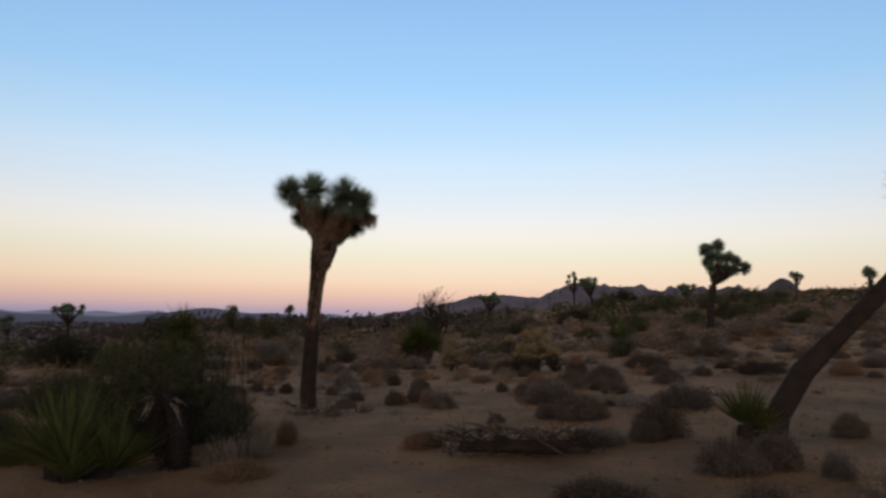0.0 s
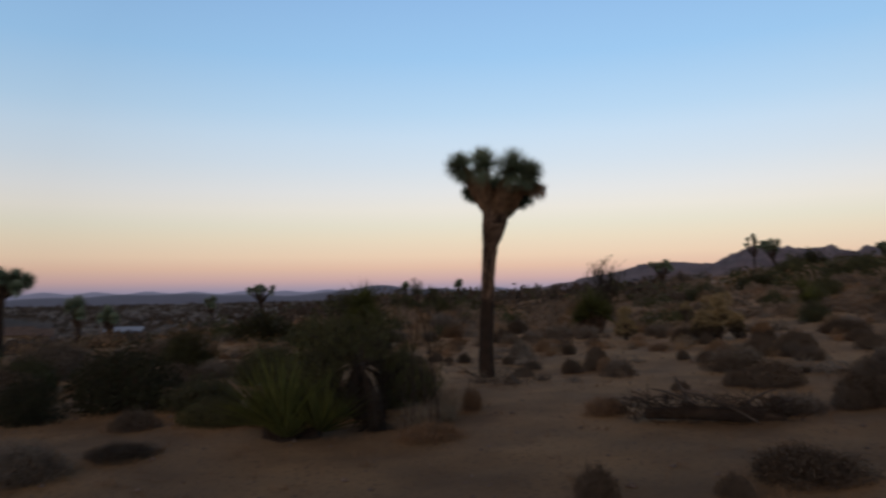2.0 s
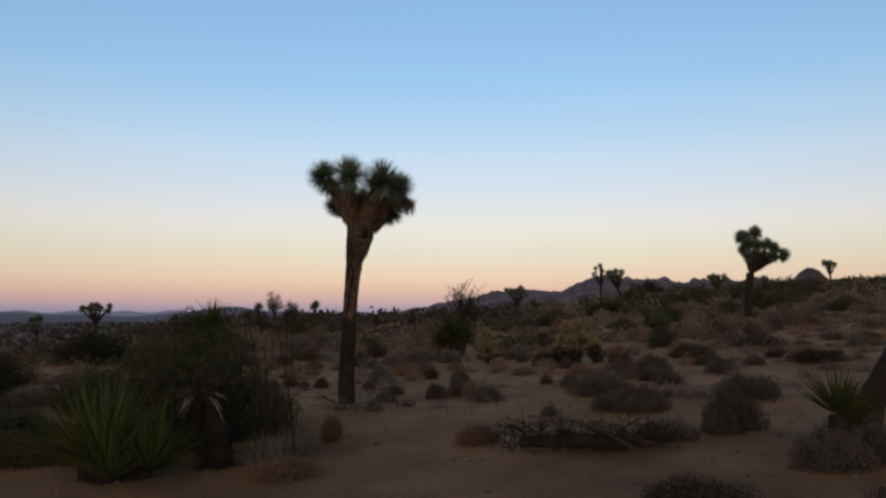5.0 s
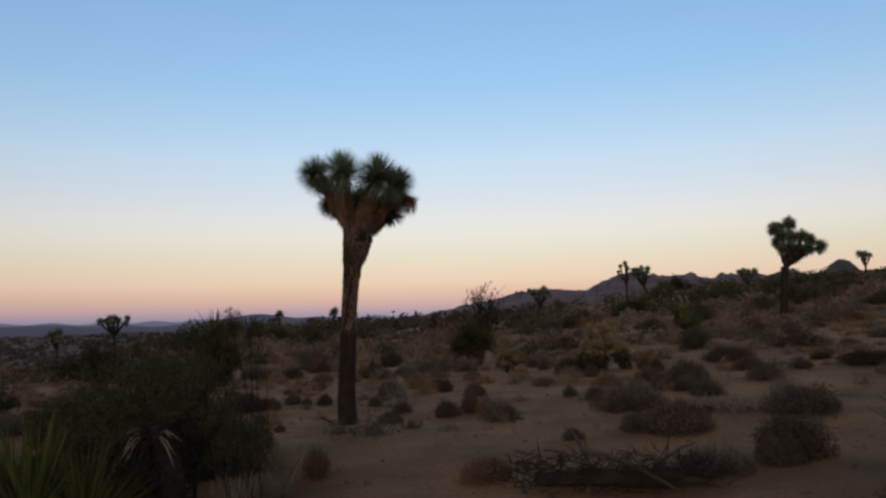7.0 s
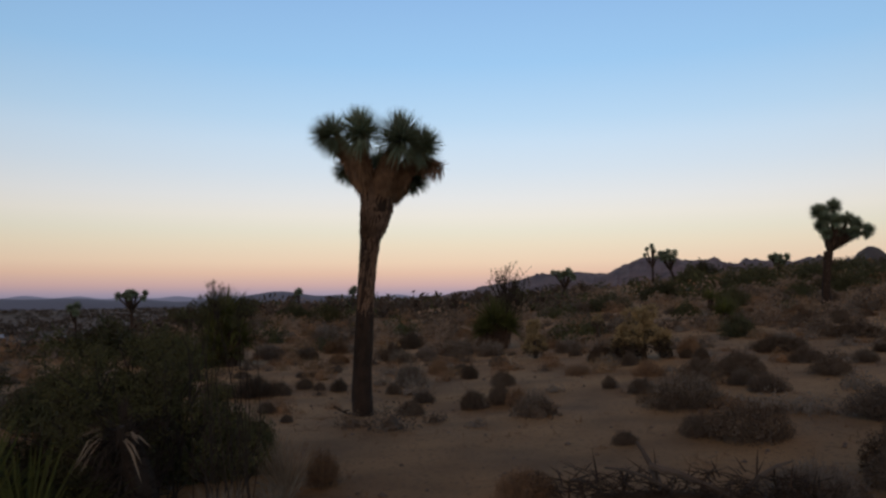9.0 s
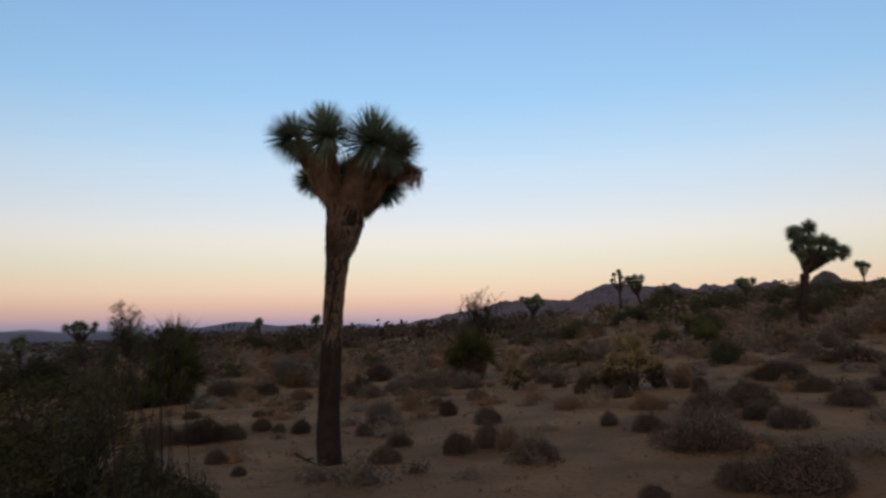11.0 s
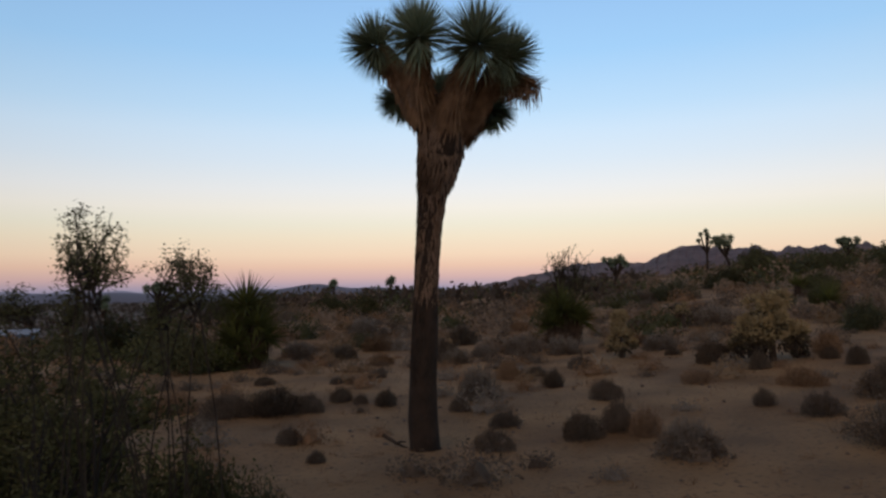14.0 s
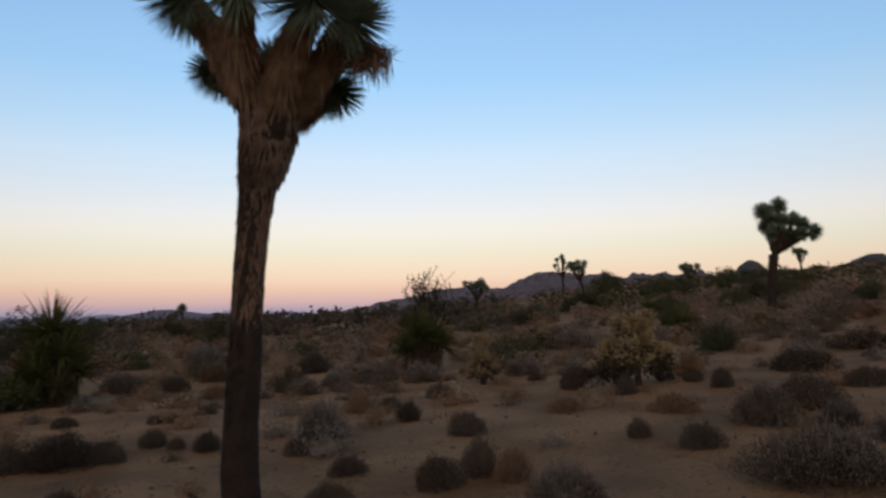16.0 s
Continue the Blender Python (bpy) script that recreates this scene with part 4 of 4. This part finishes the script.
for i in range(26):
    y = 38 + 48 * qf.random()
    x = y * qf.uniform(-0.12, 0.62)
    w = qf.uniform(1.3, 2.6)
    put("green" if i % 3 else "dark", x, y, w, w * qf.uniform(0.42, 0.62))

# the rest of the scrub, ever smaller to the eye up the slope
qs = random.Random(99)
taken = [(o.location.x, o.location.y, o.scale.x * 0.5) for o in scene.objects if o.get("group") == "desert shrubs"]
TRAIL = lambda x, y: (abs(x - (2.2 - 0.12 * y)) < 1.2 and y < 11.5) or (abs(x - 2.6) < 0.75 and 10.5 < y < 13) or (abs(x - (2.6 + 0.35 * (y - 13))) < 0.45 and 13 <= y < 17)
while COUNT < 302:
    y = 13 + 22 * qs.random() ** 0.9
    x = qs.uniform(-0.62, 0.62) * (y + 4) + 1.5
    w = qs.uniform(0.3, 0.85) * (0.8 + y * 0.012)
    if TRAIL(x, y) or (-2.6 < x < 7.5 and y < 20.5) or any((x - a) ** 2 + (y - b) ** 2 < (0.5 * w + r) ** 2 for a, b, r in taken) or math.hypot(x, y - 14) < 0.5:
        continue
    taken.append((x, y, w * 0.5))
    k = qs.choice(("grey", "grey", "grey", "grey", "dark", "dark", "brown", "brown", "green" if x < -3 else "dark"))
    put(k, x, y, w, w * qs.uniform(0.38, 0.62))


def far_scrub(name, m, seed, count, x_of, y_of, label, leaves=60, size=1.0, leaf=0.15):
    """Brush too far to count: small lumpy mounds of close twigs with loose leaves standing out of them."""
    q, r, vs, fs, base = random.Random(seed), np.random.default_rng(seed), [], [], 0
    rows, sides = 4, 10
    ring = [[i * sides + k, i * sides + (k + 1) % sides, (i + 1) * sides + (k + 1) % sides, (i + 1) * sides + k] for i in range(rows - 1) for k in range(sides)]
    ring += [[(rows - 1) * sides + k, (rows - 1) * sides + (k + 1) % sides, rows * sides] for k in range(sides)]
    au = np.repeat(np.array([0.0, 0.3, 0.6, 0.85]), sides)
    at = np.tile(np.arange(sides) * 2 * math.pi / sides, rows) + np.repeat(np.arange(rows) * 0.3, sides)
    for _ in range(count):
        y = y_of(q)
        x = x_of(q, y)
        if TRAIL(x, y) or math.hypot(x, y - 14) < 0.6:
            continue
        w = (0.2 + 0.42 * q.random() ** 1.5) * (0.85 + min(y, 150) * 0.006) * size
        h, z, ph = w * q.uniform(0.65, 1.15), g(x, y), q.uniform(0, 6.28)

        def shell(t, u, k):
            k = k * (1 + 0.16 * np.sin(3 * t + ph) + 0.1 * np.sin(5 * t - ph + 4 * u))
            m0 = np.sqrt(np.maximum(0, 1 - u * np.abs(u))) * k * w
            return np.stack((x + m0 * np.cos(t), y + m0 * np.sin(t), z + np.maximum(-0.06, h * (u - 0.04) * k)), 1)

        if leaves > 100:
            vs += [shell(at, au, 0.3 + 0.28 * r.random(rows * sides)), np.array([[x, y, z + h * 0.6]])]
            fs += [[base + i for i in f] for f in ring]
            base += rows * sides + 1
        t, u = r.uniform(0, 6.283, leaves), r.uniform(0.02, 1, leaves)
        p = shell(t, u, 1.08 - 0.5 * r.random(leaves) ** 2)
        a, b = r.normal(size=(leaves, 3)), r.normal(size=(leaves, 3))
        a /= np.linalg.norm(a, axis=1)[:, None]
        b = np.cross(a, b)
        b /= np.linalg.norm(b, axis=1)[:, None]
        s = (w * leaf * r.uniform(0.6, 1.3, leaves))[:, None]
        vs.append(np.stack((p - a * s, p + b * s * 0.4, p + a * s, p - b * s * 0.4), 1).reshape(-1, 3))
        fs += (base + np.arange(leaves * 4).reshape(-1, 4)).tolist()
        base += leaves * 4
    return tagged(obj(name, np.concatenate(vs).tolist(), fs, m), label, "scrub", kind="stuff")


WIDE = lambda q, y: q.uniform(-0.75, 0.8) * (y + 6)
NEAR = lambda q, y: q.uniform(-0.62, 0.66) * (y + 5) + 1.0
for nm, m, sd, k, lab in (("low_grey_scrub", M_greyleaf, 211, 240, "small low grey shrubs on the sand"), ("low_dark_scrub", M_darkleaf, 212, 260, "small low dark shrubs on the sand"),
                          ("low_russet_scrub", M_brownleaf, 213, 240, "small low russet shrubs on the sand"), ("low_straw_scrub", M_tanleaf, 214, 60, "small low straw-coloured tufts on the sand")):
    far_scrub(nm, m, sd, k, NEAR, lambda q: 12.5 + 21 * q.random() ** 0.75, lab, 380, 0.5, 0.085)
far_scrub("mid_grey_scrub", M_farleaf, 205, 300, WIDE, lambda q: 22 + 26 * q.random() ** 0.8, "low grey desert scrub between the larger bushes", 300, 1.0, 0.1)
far_scrub("mid_tan_scrub", M_tanleaf, 206, 130, WIDE, lambda q: 18 + 30 * q.random() ** 0.8, "low straw-coloured dry scrub", 300, 0.95, 0.1)
far_scrub("mid_russet_scrub", M_brownleaf, 207, 90, WIDE, lambda q: 18 + 30 * q.random() ** 0.8, "low russet dry scrub", 300, 0.95, 0.1)
far_scrub("mid_dark_scrub", M_darkleaf, 208, 190, WIDE, lambda q: 24 + 25 * q.random() ** 0.8, "low dark desert scrub", 300, 1.05, 0.1)
far_scrub("mid_green_scrub", M_greenleaf, 209, 50, WIDE, lambda q: 22 + 26 * q.random() ** 0.8, "dark green bushes on the slope", 320, 1.4, 0.095)
far_scrub("far_grey_scrub", M_farleaf, 201, 1300, WIDE, lambda q: 42 + 95 * q.random(), "far grey-brown desert scrub across the slope", 64, 1.2, 0.19)
far_scrub("far_dark_scrub", M_greenleaf, 202, 1200, WIDE, lambda q: 42 + 110 * q.random(), "far dark green desert brush", 64, 1.5, 0.19)
far_scrub("far_russet_scrub", M_brownleaf, 203, 700, WIDE, lambda q: 40 + 90 * q.random(), "far russet dry brush", 60, 1.1, 0.19)
far_scrub("valley_brush", M_valleyleaf, 204, 5600, lambda q, y: q.uniform(-1.3, 0.1) * (y + 6), lambda q: 45 + 450 * q.random() ** 1.5, "dark brush covering the valley floor", 18, 1.7, 0.32)


far_scrub("valley_groves", M_valleyleaf, 215, 3200, lambda q, y: q.uniform(-1.3, 0.05) * y, lambda q: 480 + 2300 * q.random(), "dark groves and brush across the far valley", 16, 8.0, 0.4)


# ---- cholla ----
def cholla(x, y, w, h, seed, label, count=2000, low=0.34, gold=0.0):
    """A dense rounded crown of short spiny joints on a dark stem, golden above and dead beneath."""
    q = random.Random(seed)
    e = empty("teddy_bear_cholla", (x, y, g(x, y) - 0.02))
    part("trunk", Shape().tube([(0.02, 0, -0.05), (0, 0, h * 0.25), (-0.03, 0, h * 0.55)], [0.06, 0.05, 0.05], 8, 0.2, q), M_chollad, e)
    live, old, dead = Shape(), Shape(), Shape()
    lumps = []
    for k in range(38):
        t, u = q.uniform(0, 6.283), q.uniform(0.0, 0.95)
        m = math.sqrt(1 - u * u) * q.uniform(0.75, 1.0)
        lumps.append(Vector((w * 0.38 * m * math.cos(t), w * 0.38 * m * math.sin(t), h * (low + (0.84 - low) * u))))
    for i in range(count):
        o = lumps[i % len(lumps)]
        d = Vector((q.gauss(0, 1), q.gauss(0, 1), q.gauss(0.15, 1))).normalized()
        c = o + d * (w * 0.125 * q.uniform(0.35, 1.0))
        if c.z < h * (low - 0.12):
            continue
        up = ss(low * h, h * 0.8, c.z) + 0.5 * d.z + gold
        s = live if up > q.uniform(0.35, 0.75) else old if up > q.uniform(-0.25, 0.25) else dead
        ln = q.uniform(0.03, 0.055)
        s.tube([c, c + d * ln * 0.5, c + d * ln], [0.01, 0.015, 0.008], 4, 0.2, q, False)
        for k in range(4):
            s.blade(c + d * ln * q.random(), around(d, math.pi / 2 + q.gauss(0, 0.5), q.uniform(0, 6.28)), q.uniform(0.02, 0.034), 0.004)
    part("live_crown", live, M_cholla, e, "golden spiny cholla joints", kind="stuff")
    part("old_crown", old, M_chollam, e, "dull olive-brown older joints", kind="stuff")
    part("dead_underside", dead, M_chollad, e, "dark dead cholla joints", kind="stuff")
    return tagged(e, label, "cactus", "chollas")


cholla(4.42, 19.0, 1.27, 1.22, 71, "golden cholla cactus with a dark dead underside", 5200, 0.1, 0.12)
cholla(2.4, 20.9, 0.66, 0.98, 72, "small pale golden cholla cactus", 1300, 0.14, 0.45)
cholla(4.3, 25.5, 0.45, 0.8, 73, "small spindly cholla on the slope", 260, 0.45)

# ---- dead wood ----
q5 = random.Random(81)
e = empty("fallen_branch_pile", (3.0, 9.4, g(3.0, 9.4)))
part("log", Shape().tube([(-0.55, 0.1, 0.05), (-0.1, 0.02, 0.08), (0.5, -0.05, 0.07), (0.75, -0.1, 0.05)], [0.06, 0.075, 0.065, 0.035], 9, 0.22, q5), M_chollad, e)
for a, b, r in (((-0.2, 0.05, 0.3), (0.5, -0.25, 0.03), 0.025), ((-0.1, 0, 0.08), (-0.25, 0.2, 0.42), 0.022), ((0.0, 0.02, 0.1), (-0.5, -0.2, 0.34), 0.018), ((0.3, 0, 0.08), (0.75, 0.25, 0.3), 0.02), ((-0.45, 0.1, 0.06), (-0.7, -0.1, 0.24), 0.016)):
    part("branch", Shape().tube(curve_pts(a, b, (0, 0.03, 0.04), 4), [r, r * 0.9, r * 0.75, r * 0.6, r * 0.35], 6, 0.15, q5), M_twig, e)
s = Shape()
for i in range(620):
    p = Vector((q5.uniform(-0.75, 0.85), q5.gauss(0, 0.14), q5.uniform(0.0, 0.24)))
    s.blade(p, (q5.gauss(0, 1), q5.gauss(0, 1), q5.uniform(-0.1, 0.6)), q5.uniform(0.1, 0.28), 0.014)
part("leaf_litter", s, M_chollad, e, "dark matted dead leaves on the log", kind="stuff")
tagged(e, "fallen dark Joshua limb with dead branches on sand", "dead log")


# a bleached forked stick on the sand, and a dark limb dropped beside the tall tree
def dead_branch(x, y, forks, material, label, seed):
    q = random.Random(seed)
    e = empty("dead_branch", (x, y, g(x, y) - 0.01))
    for a, b, bend, r in forks:
        part("stick", Shape().tube(curve_pts(a, b, bend, 5), [r, r, r * 0.9, r * 0.75, r * 0.6, r * 0.3], 7, 0.15, q), material, e, "", True)
    return tagged(e, label, "dead branch", "dead branches")


dead_branch(1.92, 18.9, [((0.0, 0.0, 0.0), (-0.16, 0.05, 0.34), (0.03, 0, 0.03), 0.022), ((-0.07, 0.02, 0.16), (0.02, 0.0, 0.3), (0.02, 0, 0), 0.016), ((0.0, 0, 0.02), (0.22, -0.05, 0.05), (0, 0, 0.04), 0.02)], M_straw, "bleached forked dead stick on the sand", 311)
dead_branch(-0.28, 14.1, [((-0.14, 0.1, 0.1), (0.12, -0.06, 0.02), (0, 0, -0.01), 0.018), ((0.0, 0.0, 0.04), (0.12, -0.1, 0.08), (0, 0, 0.01), 0.012)], M_chollad, "dark fallen limb beside the tall trunk", 312)


# ---- houses in the valley ----
def house(x, y, w, d, h, rz, wall, roof, label, rise=0.0):
    e = empty("house", (x, y, g(x, y) - 0.2), rz)
    part("wall", Shape().box(-w / 2, -d / 2, 0, w / 2, d / 2, h), wall, e)
    r = Shape()
    if rise:
        a, b, o = w / 2 + 0.5, d / 2 + 0.5, h + 0.004
        r.v += [Vector(p) for p in ((-a, -b, o), (a, -b, o), (a, b, o), (-a, b, o), (-a, 0, o + rise), (a, 0, o + rise))]
        r.f += [(0, 1, 5, 4), (2, 3, 4, 5), (1, 2, 5), (3, 0, 4), (3, 2, 1, 0)]
    else:
        r.box(-w / 2 - 0.4, -d / 2 - 0.4, h + 0.004, w / 2 + 0.4, d / 2 + 0.4, h + 0.35)
    part("roof", r, roof, e)
    for k in range(int(w // 3.2)):
        cx = -w / 2 + 1.7 + 3.2 * k
        win = part("window", Shape().box(cx - 0.6, -d / 2 - 0.06, 1.0, cx + 0.6, -d / 2 - 0.005, 2.1), M_trim, e)
        part("pane", Shape().box(cx - 0.5, -d / 2 - 0.08, 1.08, cx + 0.5, -d / 2 - 0.064, 2.02), M_pane, win)
    part("door", Shape().box(w / 2 - 1.3, -d / 2 - 0.06, 0.2, w / 2 - 0.4, -d / 2 - 0.005, 2.25), M_roofb, e)
    return tagged(e, label, "house", "valley houses")


house(-58.4, 82.0, 3.6, 4, 2.5, 37, M_bluewall, M_roofw, "low blue house with a white coated roof in the valley", 0.5)
house(-66, 72.6, 3.2, 4, 2.5, 44, M_stucco, M_roofb, "tan stucco house among desert brush", 0.9)
house(-70, 79.5, 4.2, 4, 2.6, 42, M_stucco, M_roofb, "tan stucco house with a brown roof", 0.9)
house(-160, 260, 12, 8, 3.0, 30, M_stucco, M_roofw, "pale far house on the valley floor", 1.2)
house(-105, 250, 10, 8, 3.0, 22, M_roofw, M_roofb, "pale far house on the valley floor", 1.2)
house(12, 175, 9, 6, 2.6, 4, M_roofw, M_roofb, "pale house at the foot of the hills", 1.1)


# ---- loose stones ----
q6, s = random.Random(91), Shape()
for i in range(2600):
    y = 1.5 + 17 * q6.random()
    x = 1.6 + q6.uniform(-0.6, 0.6) * (y + 3)
    r = 0.006 + 0.03 * q6.random() ** 4
    p, n0 = Vector((x, y, g(x, y) + r * 0.2)), len(s.v)
    for d in ((1, 0, 0), (0, 1, 0), (-1, 0, 0), (0, -1, 0), (0, 0, 0.7), (0, 0, -0.7)):
        s.v.append(p + Vector(d) * r * q6.uniform(0.7, 1.3))
    s.f += [(n0, n0 + 1, n0 + 4), (n0 + 1, n0 + 2, n0 + 4), (n0 + 2, n0 + 3, n0 + 4), (n0 + 3, n0, n0 + 4), (n0 + 1, n0, n0 + 5), (n0 + 2, n0 + 1, n0 + 5), (n0 + 3, n0 + 2, n0 + 5), (n0, n0 + 3, n0 + 5)]
tagged(obj("gravel", s.v, s.f, M_stone), "scattered small stones on the sand", "gravel", kind="stuff")

# ---- dry tufts and twigs on the sand ----
q7, s = random.Random(93), Shape()
for i in range(2300):
    y = 2.5 + 19 * q7.random()
    x = 1.6 + q7.uniform(-0.62, 0.62) * (y + 3)
    if TRAIL(x, y) and q7.random() < 0.55:
        continue
    for k in range(q7.choice((2, 4, 6, 7))):
        if q7.random() < 0.6:
            s.blade((x + q7.gauss(0, 0.02), y + q7.gauss(0, 0.02), g(x, y) - 0.01), (q7.gauss(0, 0.5), q7.gauss(0, 0.5), 1), q7.uniform(0.04, 0.13), 0.006)
        else:
            s.blade((x + q7.gauss(0, 0.05), y + q7.gauss(0, 0.05), g(x, y) + 0.008), (q7.gauss(0, 1), q7.gauss(0, 1), 0.06), q7.uniform(0.05, 0.2), 0.008)
tagged(obj("dry_grass_litter", s.v, s.f, M_brownleaf), "dry grass tufts and fallen twigs on the sand", "dry grass", kind="stuff")
